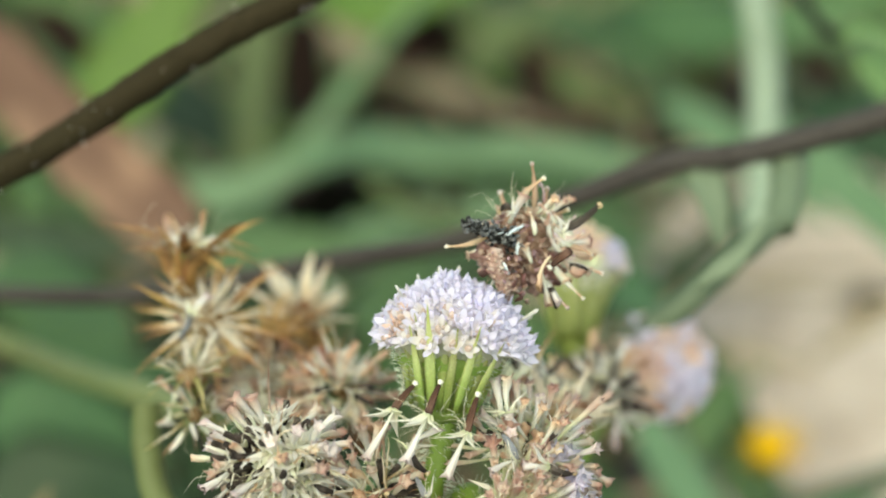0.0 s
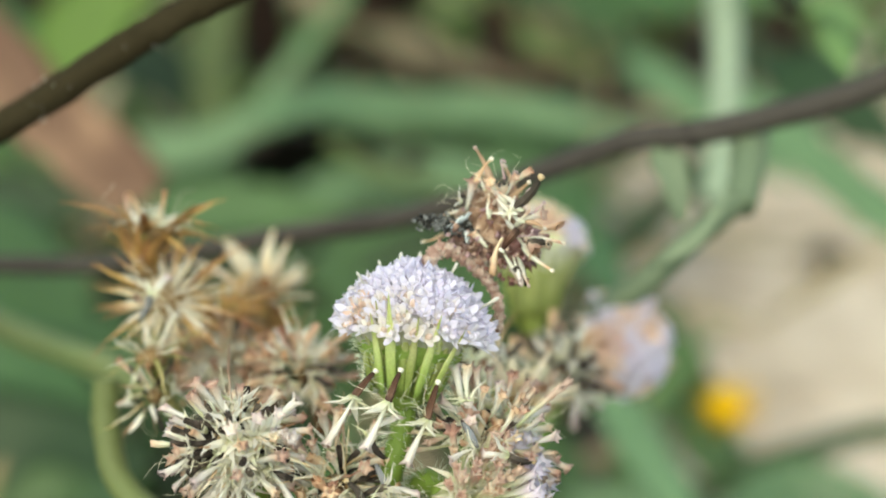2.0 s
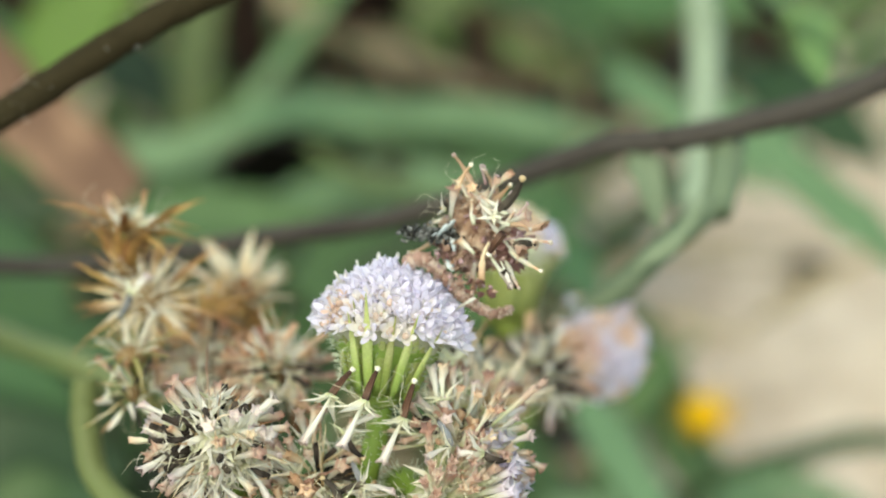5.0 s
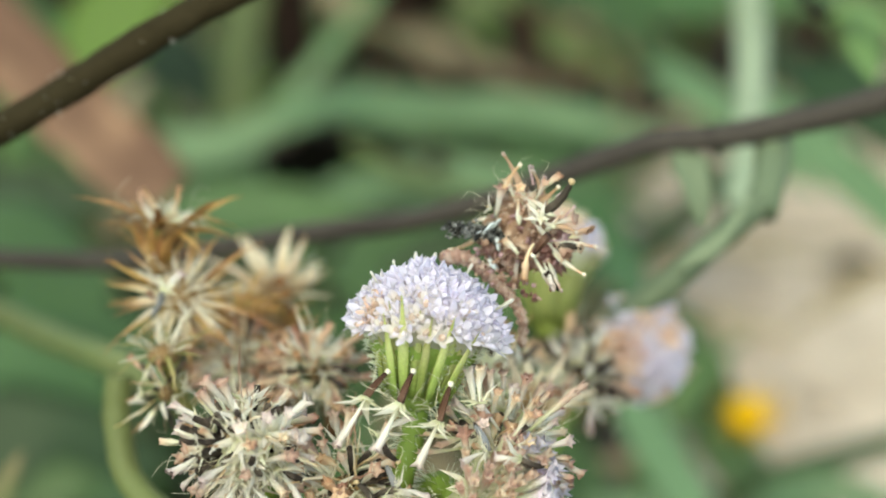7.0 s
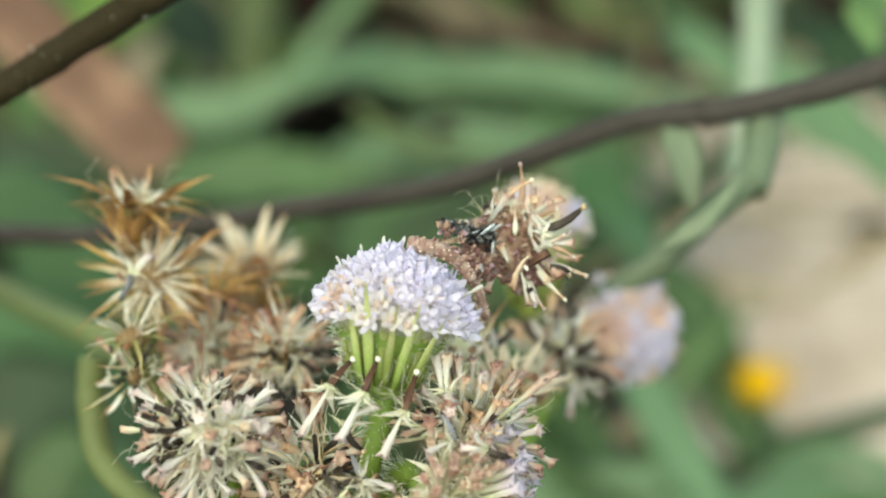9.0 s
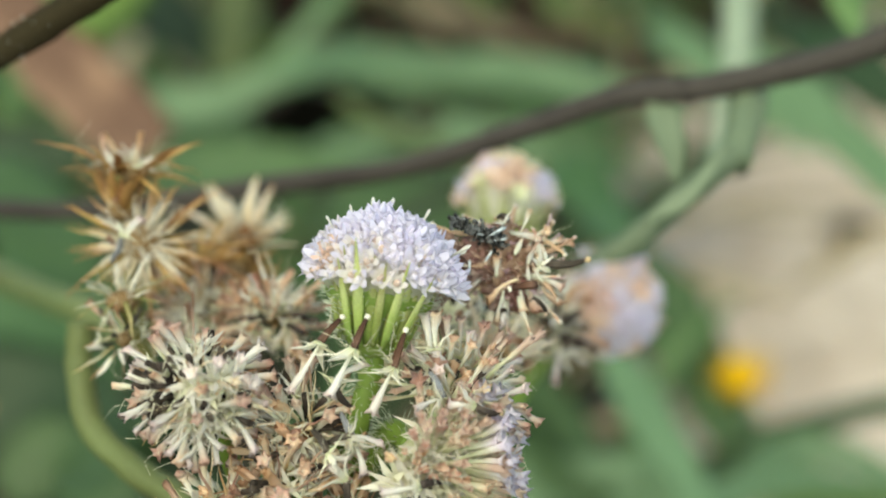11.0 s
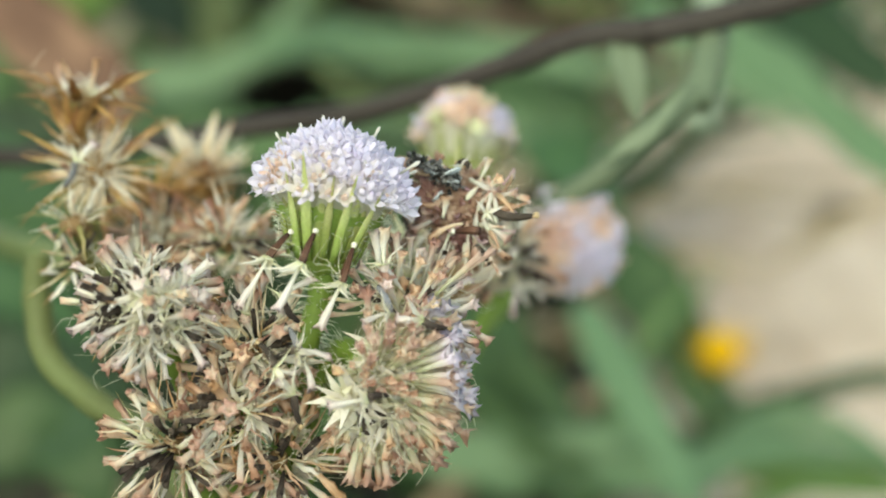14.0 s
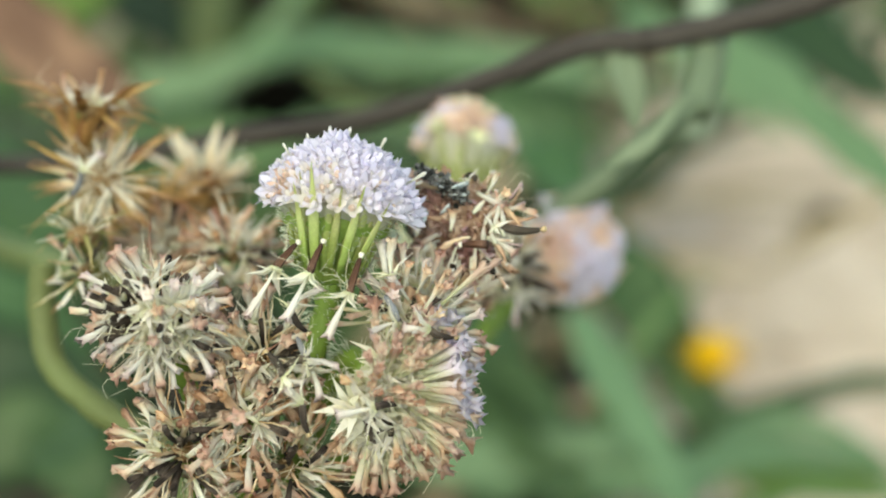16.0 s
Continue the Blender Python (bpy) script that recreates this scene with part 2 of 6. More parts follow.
SHELL = mat("white_fragment", [(0.0, (0.62, 0.68, 0.72)), (1.0, (0.82, 0.85, 0.86))], 0.8, 0.4, 0.1, 1, 0.5)
WART = mat("tan_wart", [(0.0, (0.52, 0.37, 0.29)), (1.0, (0.74, 0.60, 0.51))], 0.5, 0.6, 0.35)
SKIN = mat("caterpillar_skin", [(0.0, (0.504, 0.305, 0.250)), (0.35, (0.720, 0.525, 0.438)), (0.6, (0.840, 0.671, 0.587)), (0.8, (0.552, 0.342, 0.275)), (1.0, (0.936, 0.805, 0.712))], 0.5, 0.6, 0.4, 0.12, 3.0, 0.8, soft=0.3)
AMBER = mat("amber_tube", [(0.0, (0.80, 0.62, 0.42)), (0.4, (0.80, 0.58, 0.42)), (0.8, (0.70, 0.46, 0.31)), (1.0, (0.80, 0.66, 0.46))], 2.0, 0.55, 0.3, 0.6, 0.6, 0.4, 0.01, soft=0.45)
MAUVE = mat("mauve_scrap", [(0.0, (0.58, 0.37, 0.40)), (1.0, (0.74, 0.56, 0.58))], 1.0, 0.7, 0.3, 0.5, 1.0, 0.4, soft=0.3)
DEBRIS = mat("tan_debris", [(0.0, (0.48, 0.27, 0.22)), (0.3, (0.76, 0.53, 0.44)), (0.6, (0.90, 0.73, 0.63)), (1.0, (0.93, 0.83, 0.74))], 1.2, 0.42, 0.4, 0.3, 2.6, 0.6, 0.025, soft=0.4, spec=0.5)


def ground_material():
    """Pale sandy earth with grit, giving way to dark humus with litter."""
    m = bpy.data.materials.new("sandy_soil")
    m.use_nodes = True
    t = m.node_tree
    n, ln = t.nodes, t.links.new
    bsdf = n["Principled BSDF"]
    co = n.new("ShaderNodeTexCoord")
    a, b, c = (n.new("ShaderNodeTexNoise") for _ in range(3))
    for node, s in ((a, 18), (b, 140), (c, 900)):
        node.inputs["Scale"].default_value, node.inputs["Detail"].default_value = s, 5.0
        ln(co.outputs["Object"], node.inputs["Vector"])
    sep = n.new("ShaderNodeSeparateXYZ")
    ln(co.outputs["Object"], sep.inputs[0])
    edge = n.new("ShaderNodeMath")
    edge.operation = "MULTIPLY_ADD"
    edge.inputs[1].default_value = 0.05
    ln(a.outputs["Fac"], edge.inputs[0])
    back = n.new("ShaderNodeMapRange")
    back.inputs["From Min"].default_value, back.inputs["From Max"].default_value = 0.27, 0.47
    back.inputs["To Max"].default_value = 0.14
    ln(sep.outputs["Y"], back.inputs["Value"])
    side = n.new("ShaderNodeMath")
    side.operation = "SUBTRACT"
    ln(sep.outputs["X"], side.inputs[0])
    ln(back.outputs["Result"], side.inputs[1])
    ln(side.outputs[0], edge.inputs[2])
    patch = n.new("ShaderNodeMapRange")
    patch.inputs["From Min"].default_value, patch.inputs["From Max"].default_value = 0.045, 0.06
    ln(edge.outputs[0], patch.inputs["Value"])
    # The bare sand is a patch of its own; humus with moss goes on round it.
    whole = patch.outputs["Result"]
    for axis_name, lo, hi in (("X", 0.30, 0.22), ("Y", 0.05, 0.14), ("Y", 0.62, 0.48)):
        rim = n.new("ShaderNodeMath")
        rim.operation = "MULTIPLY_ADD"
        rim.inputs[1].default_value = 0.08
        ln(a.outputs["Fac"], rim.inputs[0])
        ln(sep.outputs[axis_name], rim.inputs[2])
        end = n.new("ShaderNodeMapRange")
        end.inputs["From Min"].default_value, end.inputs["From Max"].default_value = lo + 0.04, hi + 0.04
        ln(rim.outputs[0], end.inputs["Value"])
        both = n.new("ShaderNodeMath")
        both.operation = "MULTIPLY"
        ln(whole, both.inputs[0])
        ln(end.outputs["Result"], both.inputs[1])
        whole = both.outputs[0]
    sand, humus = n.new("ShaderNodeValToRGB"), n.new("ShaderNodeValToRGB")
    for ramp, lo, hi in ((sand, (0.54, 0.42, 0.315), (0.74, 0.605, 0.49)), (humus, (0.012, 0.009, 0.007), (0.085, 0.055, 0.035))):
        ramp.color_ramp.elements[0].position, ramp.color_ramp.elements[1].position = 0.35, 0.68
        ramp.color_ramp.elements[0].color, ramp.color_ramp.elements[1].color = (*lo, 1), (*hi, 1)
        ln(b.outputs["Fac"], ramp.inputs[0])
    mix = n.new("ShaderNodeMix")
    mix.data_type = "RGBA"
    ln(whole, mix.inputs["Factor"])
    ln(humus.outputs[0], mix.inputs["A"])
    ln(sand.outputs[0], mix.inputs["B"])
    ln(mix.outputs["Result"], bsdf.inputs["Base Color"])
    bsdf.inputs["Roughness"].default_value = 0.9
    bp = n.new("ShaderNodeBump")
    bp.inputs["Strength"].default_value, bp.inputs["Distance"].default_value = 0.6, 0.002
    ln(c.outputs["Fac"], bp.inputs["Height"])
    ln(bp.outputs[0], bsdf.inputs["Normal"])
    return m


SOIL = ground_material()

# ---- mesh helpers ----
TILT = radians(25)


def axis(r, u, n):
    """A direction from right, up and near, as seen by a watcher who looks down at 25 degrees."""
    return Vector((r, u * math.sin(TILT) - n * math.cos(TILT), u * math.cos(TILT) + n * math.sin(TILT))).normalized()


def facing(place, z, spin=0.0, scale=1.0):
    """The pose of a thing at place whose own z axis points along z."""
    q = Vector(z).to_track_quat("Z", "Y")
    return Matrix.Translation(place) @ q.to_matrix().to_4x4() @ Matrix.Rotation(spin, 4, "Z") @ Matrix.Scale(scale, 4)


def smooth_line(points, n):
    """A Catmull-Rom line of n + 1 points through the given ones."""
    p = [Vector(q) for q in points]
    p = [2 * p[0] - p[1]] + p + [2 * p[-1] - p[-2]]
    out = []
    for k in range(n + 1):
        x = k / n * (len(p) - 3)
        i = min(int(x), len(p) - 4)
        f = x - i
        a, b, c, d = p[i:i + 4]
        out.append(0.5 * (2 * b + (c - a) * f + (2 * a - 5 * b + 4 * c - d) * f * f + (3 * b - a - 3 * c + d) * f ** 3))
    return out


def sweep(bm, line, wide, thick=None, sides=8, hint=(0, 0, 1), rough=0.0, mi=0, fold=0.0):
    """A closed, tapered body along a line, with an elliptic section: wide across, thick along the hint. fold lifts its edges like a gutter."""
    thick = wide if thick is None else thick
    rings, hint = [], Vector(hint)
    for k, p in enumerate(line):
        d = (line[min(k + 1, len(line) - 1)] - line[max(k - 1, 0)]).normalized()
        s = d.cross(hint)
        s = (s if s.length > 1e-4 else d.orthogonal()).normalized()
        h = s.cross(d)
        ring = []
        for j in range(sides):
            a = 2 * math.pi * j / sides
            w = 1 + rough * (noise.noise(p * 900 + Vector((j, 0, 0))))
            ring.append(bm.verts.new(p + s * math.cos(a) * wide[k] / 2 * w + h * (math.sin(a) * thick[k] / 2 * w + fold * wide[k] * abs(math.cos(a)))))
        rings.append(ring)
    faces = []
    for a, b in zip(rings, rings[1:]):
        for j in range(sides):
            faces.append(bm.faces.new((a[j], a[(j + 1) % sides], b[(j + 1) % sides], b[j])))
    faces.append(bm.faces.new(rings[0][::-1]))
    faces.append(bm.faces.new(rings[-1]))
    for f in faces:
        f.material_index, f.smooth = mi, True
    return faces


def blob(bm, place, r, squash=(1, 1, 1), rough=0.2, freq=1.5, sub=2, mi=0, turn=None):
    """A lump: a ball with an uneven skin."""
    made = bmesh.ops.create_icosphere(bm, subdivisions=sub, radius=1.0)["verts"]
    seed = Vector((R.random(), R.random(), R.random())) * 50
    for v in made:
        k = r * (1 + rough * noise.noise(v.co * freq + seed))
        c = Vector((v.co.x * squash[0], v.co.y * squash[1], v.co.z * squash[2])) * k
        v.co = Vector(place) + ((turn @ c) if turn else c)
    for f in {f for v in made for f in v.link_faces}:
        f.material_index, f.smooth = mi, True


def mesh(name, bm, *mats):
    me = bpy.data.meshes.new(name)
    bmesh.ops.recalc_face_normals(bm, faces=bm.faces)
    bm.to_mesh(me)
    bm.free()
    for m in mats:
        me.materials.append(m)
    return me


def part(name, data, parent, m=None, label=""):
    """Links a mesh as one part under a thing, at the pose m in its space."""
    ob = new(name, data)
    ob.parent = parent
    if m is not None:
        ob.matrix_basis = m
    return tagged(ob, label)


def thing(name, m, label, category, group=""):
    ob = new(name)
    ob.empty_display_size = 0.002
    ob.matrix_basis = m
    return tagged(ob, label, category, group)


def single(name, bm, mats, label, category, group="", kind=""):
    ob = new(name, mesh(name, bm, *mats))
    return tagged(ob, label, category, group, kind)


# ---- small pieces, in mm, with their own z along their length ----
def bell_mesh(seed, petal, reach=0.5, rise=0.3, brown=False):
    """A tubular floret 1.3 mm long whose bell ends in five broad, rounded lobes, with pale anthers in its throat."""
    rr = random.Random(seed)
    bm = bmesh.new()
    tips, per = 5, 6
    sides = tips * per
    long = [rr.uniform(0.7, 1.4) for _ in range(tips)]
    lean = [rr.uniform(-0.12, 0.16) for _ in range(tips)]
    loops = []
    # (height, radius, how far the lobe is out on this loop)
    for z, r, f in ((0, 0.10, 0), (0.4, 0.13, 0), (0.62, 0.22, 0), (0.78, 0.27, 0), (0.85, 0.28, 0.5), (0.86, 0.275, 1.0), (0.84, 0.26, 0.93), (0.8, 0.22, 0.4), (0.72, 0.14, 0), (0.95, 0.11, 0), (1.05, 0.05, 0)):
        loop = []
        for j in range(sides):
            n = 1 - abs(j % per - per / 2) / (per / 2)
            k = j // per
            n = (0.35 * n + 0.65 * math.sin(n * math.pi / 2)) * f * long[k]
            a = 2 * math.pi * j / sides
            q = r + n * (reach - 0.3 + lean[k] * 0.6)
            loop.append(bm.verts.new(Vector((math.cos(a) * q, math.sin(a) * q, z + n * (rise - lean[k]))) * MM))
        loops.append(loop)
    for k, (p, q) in enumerate(zip(loops, loops[1:])):
        for j in range(sides):
            g = bm.faces.new((p[j], p[(j + 1) % sides], q[(j + 1) % sides], q[j]))
            g.smooth, g.material_index = True, 1 if k >= 8 and brown else 0
    bm.faces.new(loops[0][::-1])
    bm.faces.new(loops[-1]).material_index = 1 if brown else 0
    return mesh("floret", bm, petal, ANTHER)


def tube_mesh(seed, material, length=2.3, lobes=0.3):
    """A slender, slightly bent floret tube with a small ragged mouth of five lobes."""
    rr = random.Random(seed)
    bm = bmesh.new()
    bx, by = rr.uniform(-0.2, 0.2), rr.uniform(-0.2, 0.2)
    sides, rings = 10, []
    for f, w in ((0, 0.13), (0.2, 0.13), (0.45, 0.17), (0.65, 0.23), (0.82, 0.27), (0.90, 0.27), (1.0, lobes), (0.92, 0.18), (0.8, 0.08)):
        ring = []
        for j in range(sides):
            a = 2 * math.pi * j / sides
            tip = f == 1.0 and j % 2
            g = 1 + (0.12 + 0.3 * f) * (rr.random() - 0.5) + (0.75 if tip else 0)
            up = rr.uniform(-0.02, 0.02) + (rr.uniform(-0.02, 0.09) if tip else 0)
            ring.append(bm.verts.new(Vector((bx * f * f + math.cos(a) * w / 2 * g, by * f * f + math.sin(a) * w / 2 * g, (f + up) * length)) * MM))
        rings.append(ring)
    for p, q in zip(rings, rings[1:]):
        for j in range(sides):
            bm.faces.new((p[j], p[(j + 1) % sides], q[(j + 1) % sides], q[j])).smooth = True
    bm.faces.new(rings[0][::-1])
    bm.faces.new(rings[-1])
    return mesh("withered_corolla", bm, material)


def rod_mesh(seed, material, length=1.5, knob=True):
    """A five-ribbed seed, with a pale knob on its foot."""
    rr = random.Random(seed)
    bm = bmesh.new()
    bend = rr.uniform(-0.12, 0.12)
    steps = (-0.10, -0.07, 0.0, 0.05, 0.12, 0.4, 0.7, 0.92, 1) if knob else (0, 0.12, 0.4, 0.7, 0.92, 1)
    wide = (0.08, 0.21, 0.21, 0.11, 0.15, 0.20, 0.24, 0.25, 0.23) if knob else (0.10, 0.15, 0.20, 0.24, 0.25, 0.23)
    line = [Vector((bend * math.sin(z * 3.1), 0, z * length)) * MM for z in steps]
    sweep(bm, line, [w * MM for w in wide], sides=20, hint=(0, 1, 0), rough=0.12)
    for v in bm.verts:
        if v.co.z > 0.1 * length * MM:
            a = math.atan2(v.co.y, v.co.x - bend * MM * math.sin(v.co.z / (length * MM) * 3.1))
            g = 1 + 0.24 * math.cos(5 * a)
            v.co.x, v.co.y = v.co.x * g, v.co.y * g
    for f in bm.faces:
        if knob and f.calc_center_median().z < 0.03 * length * MM:
            f.material_index = 1
    return mesh("achene", bm, material, KNOB if material is ACHENE_RED else KNOB_TAN)


def pappus_mesh(seed, length=1.1, arms=5, spread=0.9):
    """A star of five pointed scales, joined at their feet."""
    rr = random.Random(seed)
    bm = bmesh.new()
    sides = arms * 4
    reach = [length * rr.uniform(0.65, 1.3) for _ in range(arms)]
    rise = [rr.uniform(0.05, 0.8) for _ in range(arms)]
    turn = [rr.uniform(-0.25, 0.25) for _ in range(arms)]
    under, over = [], []
    for j in range(sides):
        k, f = j // 4, j % 4
        nxt = (k + 1) % arms
        a = 2 * math.pi * (k + turn[k] * (f > 0)) / arms
        if f == 0:
            a -= math.pi / arms
            r, z = 0.16, 0.03
        elif f == 2:
            r, z = reach[k] * spread, reach[k] * rise[k]
        else:
            r, z = reach[k] * spread * 0.36, reach[k] * rise[k] * 0.42 + 0.05
            a += (-1 if f == 1 else 1) * 0.125 / r
        p = Vector((math.cos(a) * r, math.sin(a) * r, z))
        under.append(bm.verts.new((p - Vector((0, 0, 0.03))) * MM))
        over.append(bm.verts.new((p + Vector((0, 0, 0.03 if f != 2 else -0.02))) * MM))
    lo, hi = bm.verts.new((0, 0, -0.08 * MM)), bm.verts.new((0, 0, 0.06 * MM))
    for k in range(arms):
        q = [k * 4 + i for i in range(4)] + [(k * 4 + 4) % sides]
        for ring, c in ((under, lo), (over, hi)):
            bm.faces.new((c, ring[q[0]], ring[q[1]]))
            bm.faces.new((ring[q[1]], ring[q[2]], ring[q[3]]))
            bm.faces.new((c, ring[q[1]], ring[q[3]]))
            bm.faces.new((c, ring[q[3]], ring[q[4]]))
    for j in range(sides):
        bm.faces.new((under[j], under[(j + 1) % sides], over[(j + 1) % sides], over[j]))
    return mesh("pappus", bm, PAPPUS)


def corolla_mesh(seed, material, length=1.7, flare=0.34):
    """A withered, twisted floret tube with a shrivelled, ragged mouth, in one skin."""
    rr = random.Random(seed)
    bm = bmesh.new()
    bx, by = rr.uniform(-0.5, 0.5), rr.uniform(-0.5, 0.5)
    mouth = rr.choice((0.75, 1.0, 1.3))
    pleat = [(-0.9 if j % 2 else 0.7) * rr.uniform(0.2, 1.0) for j in range(12)]
    sides, rings = 12, []
    for k, (f, w) in enumerate(((0, 0.09), (0.12, 0.11), (0.3, 0.13), (0.48, 0.16), (0.62, flare * 0.66), (0.75, flare * 0.82), (0.86, flare * 0.88), (0.94, flare * 0.92), (1.0, flare * mouth), (0.86, flare * 0.3))):
        ring = []
        for j in range(sides):
            a = 2 * math.pi * j / sides
            g = 1 + (0.2 + 0.5 * f) * (rr.random() - 0.5) + 0.5 * f * pleat[j] + (0.2 if j % 2 and f > 0.94 else 0)
            up = (0.10 * rr.random() if f > 0.9 else 0) + rr.uniform(-0.02, 0.02)
            ring.append(bm.verts.new(Vector((bx * f * f + math.cos(a) * w / 2 * g, by * f * f + math.sin(a) * w / 2 * g * 0.8, (f + up) * length)) * MM))
        rings.append(ring)
    for p, q in zip(rings, rings[1:]):
        for j in range(sides):
            bm.faces.new((p[j], p[(j + 1) % sides], q[(j + 1) % sides], q[j])).smooth = True
    bm.faces.new(rings[0][::-1])
    bm.faces.new(rings[-1])
    return mesh("withered_corolla", bm, material)


def bract_mesh(seed, material, length=2.2, wide=0.5, curl=0.5, thick=0.09):
    """A lance-shaped bract that bends outwards along its own x."""
    rr = random.Random(seed)
    bm = bmesh.new()
    n = 7
    line, w, th = [], [], []
    for k in range(n + 1):
        f = k / n
        line.append(Vector((curl * length * f * f + 0.04 * rr.uniform(-1, 1), 0.05 * rr.uniform(-1, 1), length * f * (1 - 0.25 * abs(curl) * f))) * MM)
        w.append(wide * MM * (0.55 + 0.9 * f - 1.42 * f * f) + 0.012 * MM)
        th.append(thick * MM * (1 - 0.8 * f))
    sweep(bm, line, w, th, 6, (1, 0, 0.3), fold=0.12)
    return mesh("bract", bm, material)


FLORETS = [bell_mesh(k, LILAC, (0.60, 0.56, 0.50, 0.62, 0.48)[k], (0.30, 0.38, 0.46, 0.26, 0.44)[k]) for k in range(5)] + [bell_mesh(20 + k, CREAM, 0.48, 0.32, True) for k in range(2)]
TUBES = [tube_mesh(k, TUBE_BROWN, 2.2 + 0.12 * k, 0.34 + 0.05 * k) for k in range(5)]
TUBES_PALE = [tube_mesh(20 + k, COROLLA_GREEN, 2.2 + 0.1 * k, 0.3) for k in range(4)]
TUBES_LILAC = [tube_mesh(10 + k, TUBE_LILAC, 2.3 + 0.1 * k, 0.42) for k in range(3)]
RODS = [rod_mesh(k, ACHENE, 1.3 + 0.15 * k, k % 2 == 0) for k in range(4)]
RODS_GREY = [rod_mesh(80 + k, ACHENE_GREY, 1.35, False) for k in range(3)]
RODS_RED = [rod_mesh(40 + k, ACHENE_RED, 1.35) for k in range(3)]
STARS = [pappus_mesh(k, 0.78 + 0.11 * k, 5) for k in range(5)]
WITHERED = [corolla_mesh(k, COROLLA, 1.5 + 0.15 * (k % 3)) for k in range(5)]
WITHERED_PALE = [corolla_mesh(10 + k, COROLLA_PALE, 1.5 + 0.15 * (k % 3), 0.34) if k % 2 else tube_mesh(10 + k, COROLLA_PALE, 1.65, 0.36) for k in range(5)]
WITHERED_WHITE = [corolla_mesh(90 + k, COROLLA_WHITE, 1.5 + 0.15 * (k % 3), 0.3) if k % 2 else tube_mesh(90 + k, COROLLA_WHITE, 1.65, 0.36) for k in range(5)]
WITHERED_PINK = [corolla_mesh(30 + k, COROLLA_PINK, 1.7 + 0.15 * (k % 3), 0.4) for k in range(5)]
GREEN_BRACTS = [bract_mesh(k, BRACT, 2.5 + 0.2 * k, 0.52, 0.16, 0.07) for k in range(4)]
STRIPS = [bract_mesh(60 + k, (STRAW, COROLLA, CREAM_BRACT)[k % 3], 2.0 + 0.2 * k, 0.16, -0.15 + 0.1 * k, 0.04) for k in range(6)]
PAPER = [bract_mesh(100 + k, COROLLA_WHITE if k % 2 else PAPPUS, 1.1 + 0.12 * k, 0.42, 0.1 + 0.1 * k, 0.03) for k in range(4)]
NEEDLES = [bract_mesh(70 + k, RUST, 2.7 + 0.25 * k, 0.2, 0.05 + 0.08 * k) for k in range(4)]
RAYS = [bract_mesh(120 + k, RAY, 2.7 + 0.25 * k, 0.20, -0.05 + 0.12 * k) for k in range(4)]
FLUFF = [bract_mesh(80 + k, FLUFF_WHITE, 1.7 + 0.2 * k, 0.2, 0.12 * k) for k in range(4)]
STRAW_BRACTS = [bract_mesh(k, STRAW, 2.2 + 0.25 * k, 0.42, -0.1 + 0.17 * k) for k in range(4)]
CREAM_BRACTS = [bract_mesh(10 + k, CREAM_BRACT, 2.1 + 0.25 * k, 0.5, 0.1 * k) for k in range(4)]
WIDE_BRACTS = [bract_mesh(40 + k, CREAM_BRACT, 2.1 + 0.25 * k, 0.56, 0.1 * k) for k in range(4)]
RUST_BRACTS = [bract_mesh(20 + k, RUST, 2.2 + 0.3 * k, 0.52, 0.12 + 0.14 * k) for k in range(4)]
OLIVE_BRACTS = [bract_mesh(30 + k, OLIVE, 2.0 + 0.3 * k, 0.36, 0.4 + 0.2 * k) for k in range(3)]


def cup_bract_mesh(seed, length):
    """A smooth, keeled bract of the green cup: parallel sides, then a long fine tip."""
    rr = random.Random(seed)
    bm = bmesh.new()
    lean = rr.uniform(-0.08, 0.08)
    line, wide = [], []
    for f, w in ((0, 0.30), (0.15, 0.36), (0.35, 0.42), (0.52, 0.42), (0.66, 0.33), (0.8, 0.18), (0.92, 0.09), (1.0, 0.03)):
        line.append(Vector((0.10 * f * f, lean * f * f, length * f)) * MM)
        wide.append(w * rr.uniform(0.94, 1.06) * MM)
    sweep(bm, line, wide, [w * 0.26 + 0.01 * MM for w in wide], 8, (1, 0, 0.1))
    return mesh("bract", bm, CUP_BRACT)


CUP_BRACTS = [cup_bract_mesh(k, 2.9 + 0.12 * k) for k in range(4)]


def style_mesh():
    bm = bmesh.new()
    sweep(bm, [Vector((0, 0, z)) * MM for z in (0, 0.4, 0.7, 0.8)], [w * MM for w in (0.07, 0.09, 0.14, 0.05)], sides=6, hint=(0, 1, 0))
    return mesh("style", bm, CREAM)


STYLE = style_mesh()
CREAMS = [bell_mesh(70 + k, COROLLA_GREEN, 0.5, 0.34) for k in range(2)]
PEACHES = [bell_mesh(60 + k, PEACH, 0.52, 0.35, True) for k in range(4)]


def thread_mesh(seed, length=2.0, wide=0.032):
    """A fine, curled bristle."""
    rr = random.Random(seed)
    bm = bmesh.new()
    pts = [Vector((0, 0, 0)), Vector((rr.gauss(0, 0.15), rr.gauss(0, 0.15), length * 0.4)), Vector((rr.gauss(0, 0.4), rr.gauss(0, 0.4), length * 0.8)), Vector((rr.gauss(0, 0.8), rr.gauss(0, 0.8), length * 0.95))]
    line = smooth_line([p * MM for p in pts], 7)
    sweep(bm, line, [wide * MM * (1 - 0.09 * k) for k in range(8)], sides=4, hint=(0.3, 1, 0))
    return mesh("bristle", bm, THREAD)


THREADS = [thread_mesh(k, 1.4 + 0.3 * k) for k in range(5)]


